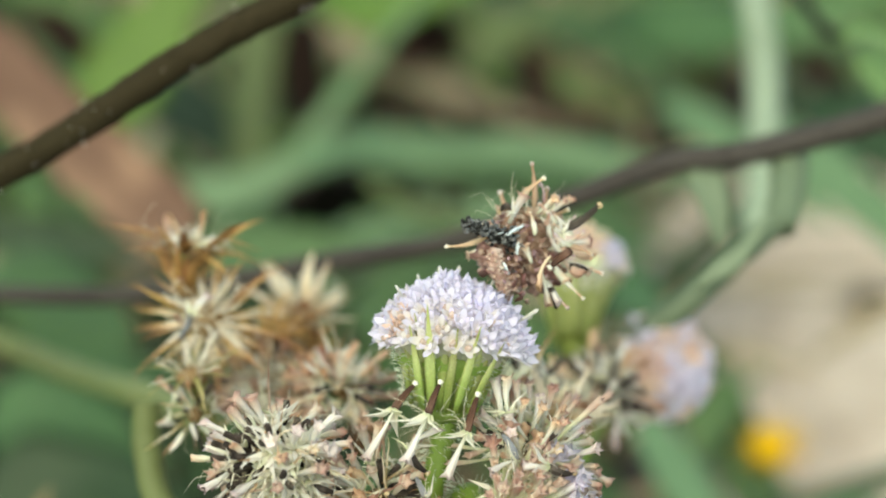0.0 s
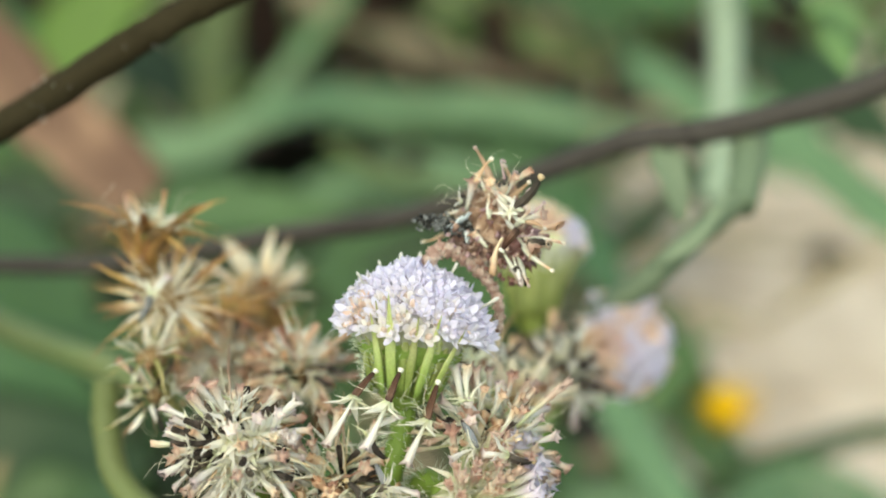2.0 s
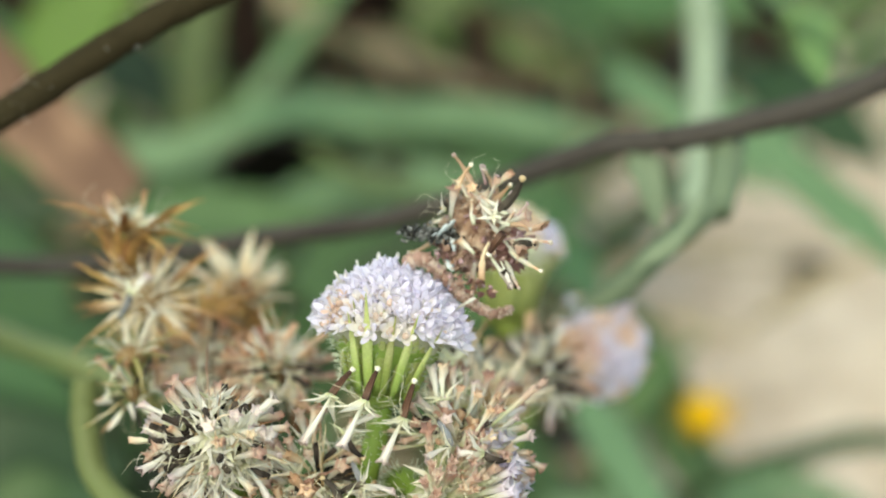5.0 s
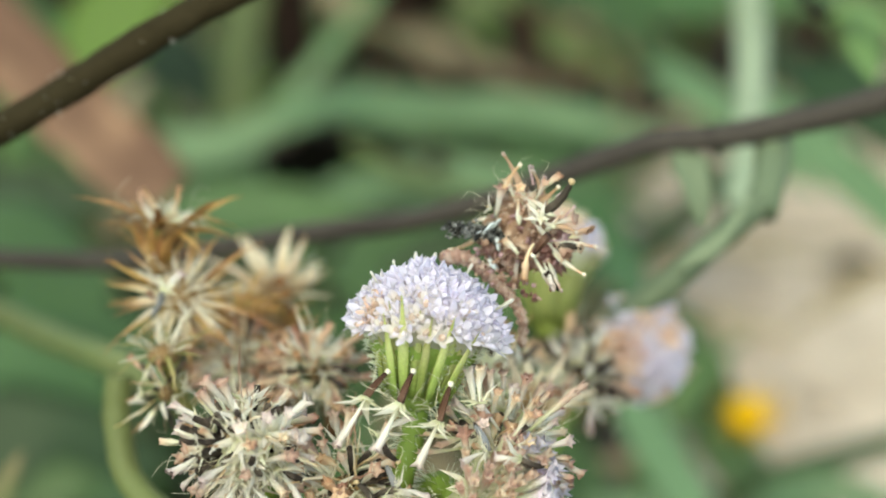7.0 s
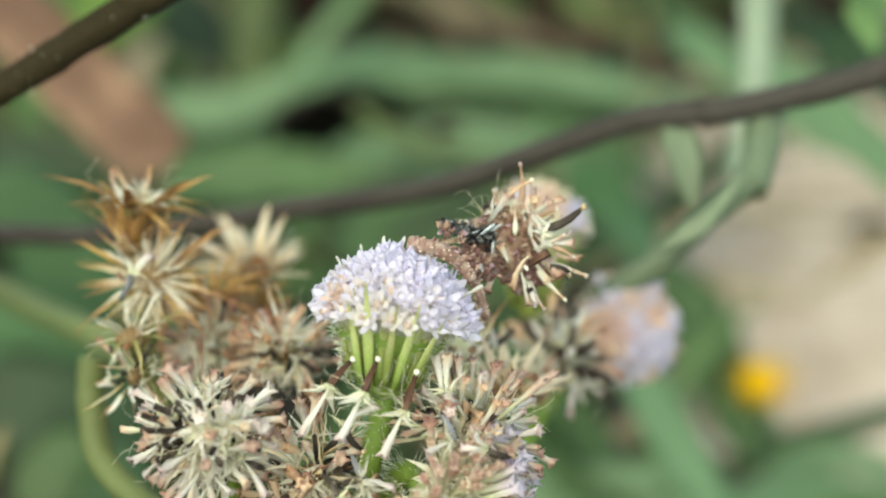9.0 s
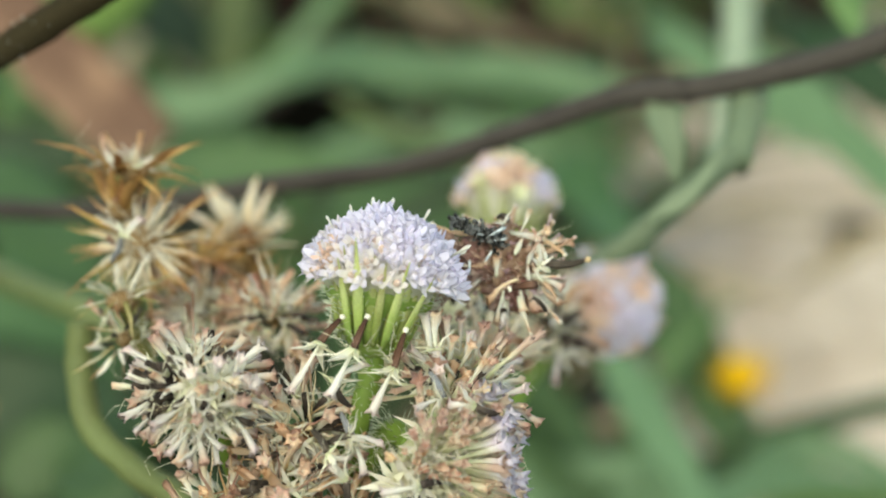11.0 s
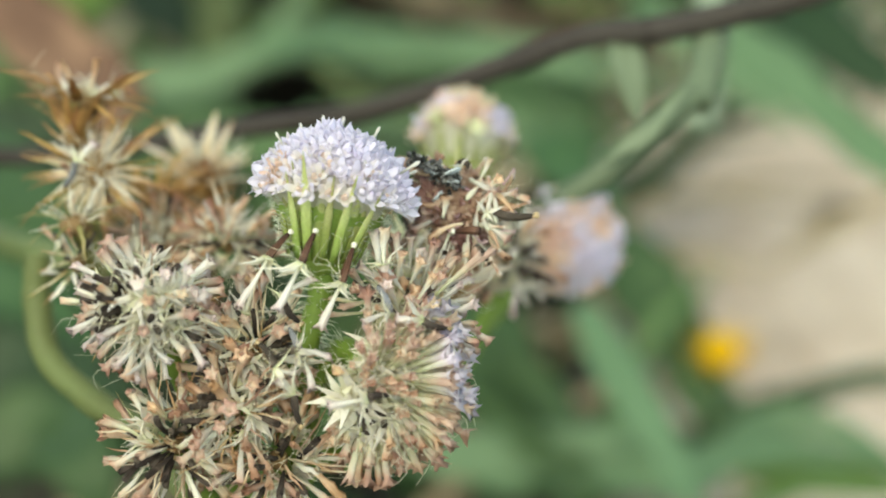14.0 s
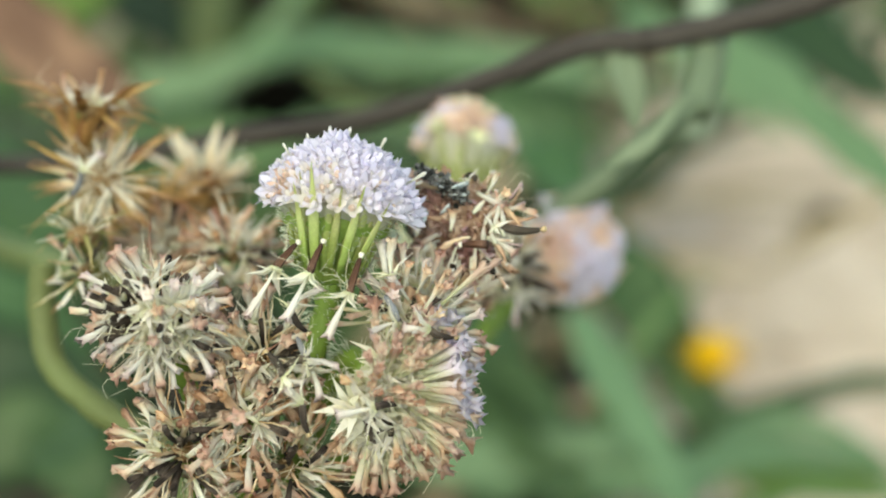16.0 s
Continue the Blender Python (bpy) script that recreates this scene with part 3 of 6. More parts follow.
def neck_mesh(seed, length=2.0, material=AMBER):
    """A withered floret with a swollen foot, a thin neck and a flat knob."""
    rr = random.Random(seed)
    bm = bmesh.new()
    bend = Vector((rr.gauss(0, 0.12), rr.gauss(0, 0.12), 0))
    steps = (0, 0.1, 0.25, 0.42, 0.58, 0.75, 0.9, 0.94, 0.97, 1.0)
    wide = (0.12, 0.26, 0.36, 0.34, 0.24, 0.15, 0.12, 0.22, 0.24, 0.16)
    sweep(bm, [(Vector((0, 0, length * f)) + bend * 3 * f * f) * MM for f in steps], [w * MM for w in wide], [w * 0.85 * MM for w in wide], 9, (0, 1, 0), rough=0.3)
    for f in bm.faces:
        if f.calc_center_median().z > 0.925 * length * MM:
            f.material_index = 1
    return mesh("withered_corolla", bm, material, DEBRIS)


def hook_mesh(seed):
    """A curled, shrivelled style with a small swollen tip."""
    rr = random.Random(seed)
    bm = bmesh.new()
    pts = [Vector((0, 0, 0)), Vector((0.05, 0, 0.6)), Vector((0.2, rr.uniform(-0.1, 0.1), 1.0)), Vector((0.5, rr.uniform(-0.15, 0.15), 1.05)), Vector((0.62, 0, 0.85))]
    line = smooth_line([p * MM for p in pts], 12)
    sweep(bm, line, [0.11 * MM * w for w in (1.3, 1.2, 1.1, 1, 0.9, 0.9, 0.8, 0.8, 0.8, 0.9, 1.3, 1.7, 0.8)], sides=7, hint=(0, 1, 0), rough=0.3)
    return mesh("curled_style", bm, MAUVE)


HOOKS = [hook_mesh(k) for k in range(3)]
NECKS = [neck_mesh(k) for k in range(4)]
NECKS_PALE = [neck_mesh(10 + k, 2.0, COROLLA_PALE) for k in range(3)]


def on_cap(n, widest, rr, jitter=0.12):
    """n directions spread evenly over a cap of a sphere round z, out to an angle in degrees."""
    for k in range(n):
        c = 1 - (k + 0.5) / n * (1 - math.cos(radians(widest)))
        a = k * 2.399963 + rr.uniform(-jitter, jitter) * 2
        s = math.sqrt(max(0.0, 1 - c * c))
        v = Vector((s * math.cos(a), s * math.sin(a), c)) + Vector((rr.uniform(-1, 1), rr.uniform(-1, 1), rr.uniform(-1, 1))) * jitter
        yield v.normalized()


def stalk(parent, points, wide, material, name="stalk", hairs=0, label=""):
    """A stem through world points, as a part of its thing; hairs counts the fine hairs on it."""
    inv = parent.matrix_basis.inverted()
    line = smooth_line([inv @ Vector(p) for p in points], 5 * len(points))
    n = len(line)
    bm = bmesh.new()
    sweep(bm, line, [wide * MM * (1 + 0.08 * math.sin(k * 1.7)) for k in range(n)], sides=10, rough=0.08)
    ob = part(name, mesh(name, bm, material), parent, label=label)
    if hairs:
        bm = bmesh.new()
        for _ in range(hairs):
            k = R.randrange(n - 1)
            p = line[k].lerp(line[k + 1], R.random())
            o = (line[k + 1] - line[k]).orthogonal().normalized()
            o.rotate(Matrix.Rotation(R.uniform(0, 6.28), 3, line[k + 1] - line[k]))
            l = R.uniform(0.25, 0.6) * MM
            q = p + o * wide * MM * 0.48
            sweep(bm, [q, q + o * l * 0.6, q + o * l + Vector((0, 0, R.uniform(-0.2, 0.1) * MM))], [0.035 * MM, 0.025 * MM, 0.01 * MM], sides=3)
        h = part("stem_hair", mesh("stem_hair", bm, HAIR), parent, label="fine white hairs")
        tagged(h, kind="stuff")
    return ob


def core(parent, r, material=RECEPT, squash=(1, 1, 0.7), z=0.0, name="receptacle"):
    bm = bmesh.new()
    blob(bm, (0, 0, z * MM), r * MM, squash, 0.15, 3, 3)
    return part(name, mesh(name, bm, material), parent)


def fresh_head(place, up, wide, label, seed, n=95, mix=0.12, dome=0.75, cap=88, cup=2.3, brownish=(), bracts=26, group="flower heads", big=0.9, broad=(0.5, 1.1), foot=0.75, styles=0, hairs=0, top=1.0, cone=0.2, fill=0.4, pale=None, tall=(), clump=1.7, blades=None, patch=None):
    """A flower head: a dome of florets over a cup of green bracts. place: the middle of the dome's foot; wide: the dome's width in mm.
    mix: the share of withering florets, which stand in clumps; pale: the way in which florets are cream, with anthers."""
    rr = random.Random(seed)
    h = thing("flower_head", facing(place, up), label, "flower", group)
    turn = h.matrix_basis.to_3x3()
    r = wide / 2 - 1.22 * big
    # Pale core, enlarged beyond a receptacle to keep gaps between florets bright
    core(h, r + fill * big, CREAM, (1 - cone * 0.5, 1 - cone * 0.5, dome * 0.85), 0.5)
    spot = Vector((seed * 3.7, 1.3, 8.1))
    for v in on_cap(n, cap, rr, 0.07):
        k = 1 - cone * max(0.0, v.z)
        p = Vector((v.x * r * k, v.y * r * k, v.z * r * dome)) * MM
        d = Vector((v.x, v.y, v.z * 1.0 + 0.10)) + Vector((rr.gauss(0, 1), rr.gauss(0, 1), rr.gauss(0, 1))) * 0.10
        old = noise.noise(v * clump + spot) * 0.9 + 0.5 + rr.uniform(-0.12, 0.12) > 1 - mix
        creamy = pale is not None and (turn @ v).dot(pale) + rr.uniform(-0.12, 0.12) > 0.9 and rr.random() < 0.7
        spent = patch is not None and (turn @ v).dot(patch) > 0.978
        pool = FLORETS[5:] + PEACHES[:1] if spent else brownish if brownish and old else FLORETS[5:] if creamy or rr.random() < 0.05 else FLORETS[:5]
        part("floret", rr.choice(pool), h, facing(p, d, rr.uniform(0, 6.28), rr.uniform(0.9, 1.15) * big))
    inward = turn.inverted()
    ways = [(2 * math.pi * k / bracts + rr.uniform(-0.14, 0.14), foot + 0.18 * (k % 2), rr.choice((0.2, 0.4, 0.5, 0.7, 1.0))) for k in range(bracts)]
    for way, extra in tall:
        w = inward @ way
        ways.append((math.atan2(w.y, w.x), foot + 0.4, extra))
    for a, q, extra in ways:
        p = Vector((math.cos(a) * q, math.sin(a) * q, -cup)) * MM
        lean = (r * top + (0.5 if q > foot + 0.3 else 0.0) - q) / cup
        m = facing(p, (math.cos(a) * lean, math.sin(a) * lean, 1.0), 0, (cup + extra) / 2.8)
        m3 = m.to_3x3()
        o = Vector((math.cos(a), math.sin(a), 0))
        m = m @ Matrix.Rotation(math.atan2(o.dot(m3.col[1]), o.dot(m3.col[0])), 4, "Z")
        part("bract", rr.choice(blades or GREEN_BRACTS), h, m @ Matrix.Diagonal((1, rr.uniform(*broad), 1, 1)))
    bm = bmesh.new()
    sweep(bm, [Vector((0, 0, z)) * MM for z in (-cup - 0.6, -cup - 0.15, -cup * 0.7, -cup * 0.3, 0.1)], [w * MM for w in (0.8, 1.7 * foot, 1.9 * foot + 0.1 * r, 1.95 * r * top, 2.0 * r * top)], sides=14, rough=0.1)
    part("involucre", mesh("involucre", bm, CUP_BRACT if blades else BRACT), h)
    for k in range(styles):
        v = Vector((rr.gauss(0, 0.5), rr.gauss(0, 0.5), rr.uniform(0.5, 1))).normalized()
        p = Vector((v.x, v.y, v.z * dome)) * (r + 0.75) * MM
        part("style", STYLE, h, facing(p, v + Vector((rr.gauss(0, 0.3), rr.gauss(0, 0.3), 0.2)), rr.uniform(0, 6), rr.uniform(0.7, 1.2)))
    if hairs:
        bm = bmesh.new()
        for _ in range(hairs):
            a, f = rr.uniform(0, 6.28), rr.random()
            q = foot * (1 - f) + r * top * f + 0.2
            p = Vector((math.cos(a) * q, math.sin(a) * q, -cup * (1 - f) - 0.1)) * MM
            o = Vector((math.cos(a), math.sin(a), rr.uniform(-0.3, 0.5))) * rr.uniform(0.12, 0.34) * MM
            sweep(bm, [p, p + o * 0.6, p + o + Vector((0, 0, rr.uniform(-0.1, 0.1) * MM))], [0.036 * MM, 0.026 * MM, 0.01 * MM], sides=3)
        tagged(part("cup_hair", mesh("cup_hair", bm, HAIR), h, label="fine white hairs"), kind="stuff")
    return h


def fading_head(place, up, label, seed, n=150, cap=82, lilac=None, bare=None, inner=1.35):
    """A head past its prime: slender green florets with brown or lilac mouths round a green receptacle; on the bare side white stars sit on dark seeds."""
    rr = random.Random(seed)
    h = thing("seed_head", facing(place, up), label, "seed head", "seed heads")
    turn = h.matrix_basis.to_3x3()
    core(h, 1.0, STEM, (1, 1, 0.8))
    core(h, inner * 0.85, COROLLA_GREEN, (1, 1, 1), 0.25, "chaff_bed")
    for v in on_cap(n, cap, rr, 0.12):
        world = turn @ v
        base = v * inner * rr.uniform(0.9, 1.08) * MM
        d = (v + Vector((rr.gauss(0, 1), rr.gauss(0, 1), rr.gauss(0, 1))) * 0.10).normalized()
        if world.dot(bare) > 0.87:
            if rr.random() < 0.55:
                part("achene", rr.choice(RODS), h, facing(base * 0.6, d, rr.uniform(0, 6), 0.9))
            else:
                part("pappus", rr.choice(STARS), h, facing(base * 1.3, d, rr.uniform(0, 6), rr.uniform(1.1, 1.4)))
            continue
        near_bare = world.dot(bare) > 0.66
        pool = TUBES_LILAC if world.dot(lilac) > 0.8 and rr.random() < 0.75 else WITHERED_PINK if near_bare or rr.random() < 0.12 else TUBES_PALE if abs(world.dot(axis(-0.3, 1, 0))) + rr.uniform(-0.15, 0.15) < 0.7 else TUBES
        part("withered_corolla", rr.choice(pool), h, facing(base, d, rr.uniform(0, 6), rr.uniform(0.82, 1.05) * (0.8 if near_bare else 1.0)))
        if rr.random() < 0.35:
            part("pappus", rr.choice(STARS), h, facing(base, d, rr.uniform(0, 6), rr.uniform(0.8, 1.0)))
        for _ in range(2):
            part("bristle", rr.choice(THREADS), h, facing(base, v + Vector((rr.gauss(0, 1), rr.gauss(0, 1), rr.gauss(0, 1))) * 0.2, rr.uniform(0, 6), rr.uniform(0.8, 1.1)))
    for k in range(14):
        a = 2 * math.pi * k / 14
        m = facing(Vector((math.cos(a), math.sin(a), -0.9)) * 0.55 * MM, (math.cos(a) * 0.9, math.sin(a) * 0.9, 0.75), 0, 0.8)
        part("bract", rr.choice(GREEN_BRACTS), h, m)
    return h


def seed_head(place, up, r, label, seed, n=60, cap=120, pool=None, inner=0.42, stars=0.62, rods=0.5, scale=1.0, group="seed heads", tubes=0.62, stray=0.45, strips=0.5, slim=0.95, heart=0.45, reach=(0.8, 1.5), paper=0.4):
    """A spent head: withered florets on white scale stars on dark seeds, all pointing out from a small receptacle."""
    rr = random.Random(seed)
    h = thing("seed_head", facing(place, up), label, "seed head", group)
    core(h, r * inner * heart, RECEPT, (1, 1, 0.9))
    # Where the florets have gone, the dark seeds show in clumps.
    bare = [Vector((rr.gauss(0, 0.7), rr.gauss(0, 0.7), 0.6)).normalized() for _ in range(3)]
    for v in on_cap(n, cap, rr, 0.2):
        out = rr.uniform(*reach)
        base = v * r * inner * (out - 0.35) * MM
        open_spot = max(v.dot(b) for b in bare) > 0.87
        if rr.random() < rods * (1.8 if open_spot else 0.4):
            part("achene", rr.choice(RODS), h, facing(base, v + Vector((rr.gauss(0, 1), rr.gauss(0, 1), rr.gauss(0, 1))) * stray * 0.5, rr.uniform(0, 6), 0.9 * scale))
        tip = v * r * inner * out * MM
        d = (v + Vector((rr.gauss(0, 1), rr.gauss(0, 1), rr.gauss(0, 1))) * stray).normalized()
        if rr.random() < stars * (0.2 if open_spot and rods > 0.3 else 1.0):
            part("pappus", rr.choice(STARS), h, facing(tip, d, rr.uniform(0, 6), scale * rr.uniform(0.85, 1.2)))
        if rr.random() < tubes * (0.35 if open_spot and rods > 0.2 else 1.15):
            part("withered_corolla", rr.choice(pool or WITHERED), h, facing(tip, d, rr.uniform(0, 6), scale * rr.uniform(0.75, 1.15)) @ Matrix.Diagonal((slim, slim, 1, 1)))
    for v in on_cap(int(n * 0.35), cap, rr, 0.3):
        part("bristle", rr.choice(THREADS), h, facing(v * r * inner * rr.uniform(0.7, 1.4) * MM, v + Vector((rr.gauss(0, 1), rr.gauss(0, 1), rr.gauss(0, 1))) * 0.5, rr.uniform(0, 6), scale * rr.uniform(0.7, 1.1)))
    for v in on_cap(int(n * strips), cap, rr, 0.3):
        part("chaff", rr.choice(STRIPS), h, facing(v * r * inner * rr.uniform(0.5, 1.2) * MM, v + Vector((rr.gauss(0, 1), rr.gauss(0, 1), rr.gauss(0, 1))) * 0.4, rr.uniform(0, 6), scale * rr.uniform(0.7, 1.1)))
    for v in on_cap(int(n * paper), cap, rr, 0.3):
        part("papery_scale", rr.choice(PAPER), h, facing(v * r * inner * rr.uniform(0.7, 1.6) * MM, v + Vector((rr.gauss(0, 1), rr.gauss(0, 1), rr.gauss(0, 1))) * 0.6, rr.uniform(0, 6), scale * rr.uniform(0.6, 1.1)))
    return h


def dry_star(place, up, label, seed, pool, n=26, lean=(0.6, 1.4), scale=1.0, scatter=0.25, inner=(), group="dry stars", size=(0.8, 1.2), fluff=0, wild=0.15):
    """An empty head: dry bracts that spread like a star from a brown receptacle."""
    rr = random.Random(seed)
    h = thing("dry_flower_head", facing(place, up), label, "dry flower", group)
    core(h, 0.75 * scale, RECEPT, (1, 1, 0.6))
    for k in range(n):
        a = 2 * math.pi * k / n + rr.uniform(-0.12, 0.12)
        t = rr.uniform(*lean)
        d = Vector((math.cos(a) * math.sin(t), math.sin(a) * math.sin(t), math.cos(t)))
        m = facing(Vector((math.cos(a), math.sin(a), 0)) * 0.4 * scale * MM, d, rr.uniform(-0.5, 0.5), scale * rr.uniform(*size))
        o = Vector((math.cos(a), math.sin(a), -0.6))
        m3 = m.to_3x3()
        m = m @ Matrix.Rotation(math.atan2(o.dot(m3.col[1]), o.dot(m3.col[0])) + rr.gauss(0, wild), 4, "Z")
        part("dry_bract", rr.choice(pool), h, m)
    for v in on_cap(fluff, 80, rr, 0.2):
        part("inner_bract", rr.choice(FLUFF), h, facing(v * 0.5 * scale * MM, v, rr.uniform(0, 6), scale * rr.uniform(0.6, 0.95)))
    for k in range(len(inner)):
        v = Vector((rr.uniform(-1, 1), rr.uniform(-1, 1), 1))
        part("remnant", inner[k], h, facing(Vector((v.x * 0.9, v.y * 0.9, 0.3)) * scale * MM, v, rr.uniform(0, 6), 0.75))
    return h


def loose_seed(foot, crown, mouth, seed, label, red=True, pool=None, reach=1.0, grey=False):
    """A shed seed: a dark rod from foot to crown, a scale star on its crown and a withered floret from there to the mouth."""
    rr = random.Random(seed)
    foot, crown, mouth = Vector(foot), Vector(crown), Vector(mouth)
    h = thing("shed_seed", facing(crown, mouth - crown), label, "seed", "shed seeds")
    inv = h.matrix_basis.inverted().to_3x3()
    l = (crown - foot).length / MM
    me = (RODS_RED if red else RODS_GREY if grey else RODS)[seed % 3]
    m = facing(inv @ (foot - crown), inv @ (crown - foot), rr.uniform(0, 6)) @ Matrix.Diagonal((1, 1, l / 1.35, 1))
    part("achene", me, h, m)
    part("pappus", STARS[seed % 5], h, facing((0, 0, 0), (0, 0, 1), rr.uniform(0, 6), reach))
    part("withered_corolla", (pool or WITHERED_WHITE)[seed % 5], h, Matrix.Diagonal((1.05, 1.05, (mouth - crown).length / MM / 1.6, 1)))
    for k in range(6):
        part("bristle", THREADS[(seed + k) % 5], h, facing((0, 0, 0), (rr.gauss(0, 1), rr.gauss(0, 1), rr.gauss(0.2, 0.6)), rr.uniform(0, 6), rr.uniform(0.5, 0.9)))
    return h


# ---- ground ----
# A dip added to the ground to darken the gap above it
PIT = (-0.01430, 0.26958, 0.00745)

def ground():
    """One uneven sheet, fine near the plants and coarse towards the horizon."""
    bm = bmesh.new()
    fine = [(k / 200 - 0.5) * 0.9 for k in range(201)]
    out = [0.55, 0.75, 1.2, 2.5, 6.0, 20.0, 60.0]
    axes = [-k for k in out[::-1]] + fine + out
    rows = []
    for y0 in axes:
        row = []
        for x in axes:
            y = y0 + 0.22
            fade = max(0.0, 1 - max(abs(x), abs(y0)) / 0.6)
            z = 0.006 * noise.noise(Vector((x * 18, y * 18, 1))) + 0.002 * noise.noise(Vector((x * 90, y * 90, 4)))
            pit = math.exp(-(((x - PIT[0]) / 0.008) ** 2 + ((y - PIT[1]) / 0.010) ** 2) ** 2)
            row.append(bm.verts.new((x, y, z * min(1.0, fade * 3) - 0.03 * pit)))
        rows.append(row)
    for a, b in zip(rows, rows[1:]):
        for k in range(len(axes) - 1):
            bm.faces.new((a[k], a[k + 1], b[k + 1], b[k])).smooth = True
    ob = new("ground", mesh("ground", bm, SOIL))
    tagged(ob, "pale sandy earth with dark humus under the grass", "ground", kind="structure")


ground()


def blade(points, wide, material, label, name="grass_blade", category="grass", fold=0.1, thick=0.25, hint=None, group="broad grass blades", taper=True, kind=""):
    """One broad blade through world points, wide in mm, turned to face the watcher."""
    line = smooth_line(points, 5 * len(points))
    n = len(line) - 1
    w = [wide * MM * (min(1.0, 0.5 + 2.2 * k / n) * (1 - (k / n) ** 3 * 0.9) if taper else 1.0) * (1 + 0.35 * noise.noise(Vector((k * 0.45, wide * 7.3, line[0].x * 300)))) for k in range(n + 1)]
    bm = bmesh.new()
    o = line[0].copy()
    sweep(bm, [p - o for p in line], w, [max(0.08 * MM, x * 0.06) * thick / 0.25 for x in w], 8, hint or axis(0.1, 0.35, 1), fold=fold)
    ob = single(name, bm, [material], label, category, group, kind)
    ob.location = o
    return ob


def woody(points, wide, material, label, name="woody_stem", hairs=0, group="", rough=0.12, taper=(1.0, 1.0), category="stem"):
    line = smooth_line(points, 9 * len(points))
    n = len(line) - 1
    bm = bmesh.new()
    o = line[0].copy()
    line = [p - o for p in line]
    sweep(bm, line, [wide * MM * (taper[0] + (taper[1] - taper[0]) * k / n) * (1 + 0.07 * noise.noise(Vector((k * 0.6, 3, wide)))) for k in range(n + 1)], sides=14, rough=rough)
    ob = single(name, bm, [material], label, category, group)
    ob.location = o
    bm = bmesh.new()
    for _ in range(hairs):
        k = R.randrange(n)
        p = line[k].lerp(line[k + 1], R.random())
        d = line[k + 1] - line[k]
        q = d.orthogonal().normalized()
        q.rotate(Matrix.Rotation(R.uniform(0, 6.28), 3, d))
        blob(bm, p + q * wide * MM * 0.5, R.uniform(0.02, 0.05) * MM, (1, 1, 1), 0.3, 2, 1)
    for _ in range(hairs * 8):
        k = R.randrange(n)
        p = line[k].lerp(line[k + 1], R.random())
        d = line[k + 1] - line[k]
        q = d.orthogonal().normalized()
        q.rotate(Matrix.Rotation(R.uniform(0, 6.28), 3, d))
        e = p + q * wide * MM * 0.47
        sweep(bm, [e, e + q * 0.15 * MM, e + q * R.uniform(0.2, 0.4) * MM + d.normalized() * 0.1 * MM], [0.04 * MM, 0.03 * MM, 0.01 * MM], sides=3)
    if hairs:
        tagged(part("stem_hair", mesh("stem_hair", bm, HAIR), ob, label="fine pale hairs"), kind="stuff")
    else:
        bm.free()
    return ob


# ---- far plants and ground cover ----
# Broad blades
blade([(-0.02051, 0.21214, 0.03335), (-0.01267, 0.21629, 0.04223), (-0.00500, 0.21361, 0.05307), (0.00037, 0.20966, 0.06115)], 2.2, BLADE_PALE, "pale green grass blade rising slantwise over the ground")
blade([(-0.03646, 0.19311, 0.04222), (-0.02280, 0.19273, 0.04142), (-0.01449, 0.19424, 0.04464), (-0.00577, 0.20162, 0.04391), (0.00608, 0.20799, 0.04101)], 4.6, BLADE_PALE, "broad pale green grass blade arching over a dark gap")
blade([(-0.00998, 0.22661, 0.03125), (0.00646, 0.22056, 0.03485), (0.01803, 0.21366, 0.03661), (0.03142, 0.20612, 0.03699)], 5.0, BLADE_PALE, "broad pale green grass blade lying level")
blade([(-0.00853, 0.22168, 0.03000), (0.00376, 0.22222, 0.03128), (0.01582, 0.21856, 0.03190), (0.02660, 0.21719, 0.02921)], 4.2, BLADE, "green grass blade above a brown stem")
blade([(-0.00489, 0.21037, 0.03077), (0.00491, 0.21047, 0.03110), (0.01537, 0.20942, 0.02908), (0.02190, 0.20797, 0.02616)], 4.2, BLADE_PALE, "pale green grass blade under a brown stem")
blade([(-0.03531, 0.19507, 0.03895), (-0.02505, 0.19490, 0.03872), (-0.01478, 0.19354, 0.03604), (-0.00512, 0.19258, 0.03417)], 6.0, BLADE_PALE, "broad pale green grass blade lying behind dry heads")
blade([(-0.05578, 0.23360, 0.04604), (-0.04885, 0.23131, 0.04138), (-0.03870, 0.22158, 0.03747)], 3.6, BLADE_PALE, "pale green grass blade above a dead leaf")
blade([(-0.04207, 0.21463, 0.03868), (-0.03521, 0.21849, 0.04697), (-0.03096, 0.22153, 0.05348), (-0.02835, 0.22429, 0.05940)], 9.5, LIME, "bright lime grass blade behind a dark stem")
blade([(-0.01640, 0.24962, 0.04747), (-0.01055, 0.24776, 0.04348), (-0.00322, 0.24838, 0.04481), (0.00703, 0.25024, 0.04879)], 7.0, LIME, "lime green grass blade at the litter's edge")
blade([(0.00264, 0.24467, 0.03685), (0.00850, 0.24653, 0.04083), (0.01655, 0.24776, 0.04348), (0.02681, 0.24962, 0.04747)], 6.0, OLIVE_BLADE, "olive grass blade above brown litter")
blade([(-0.05680, 0.22483, 0.04399), (-0.04872, 0.22455, 0.04338), (-0.03815, 0.21518, 0.03987)], 6.0, BLADE, "green grass blade beside a dead leaf")
blade([(-0.03734, 0.23715, 0.03729), (-0.03007, 0.22866, 0.03565), (-0.02382, 0.21971, 0.03302)], 9.0, BLADE_DARK, "deep green grass blade with shade in its colour")
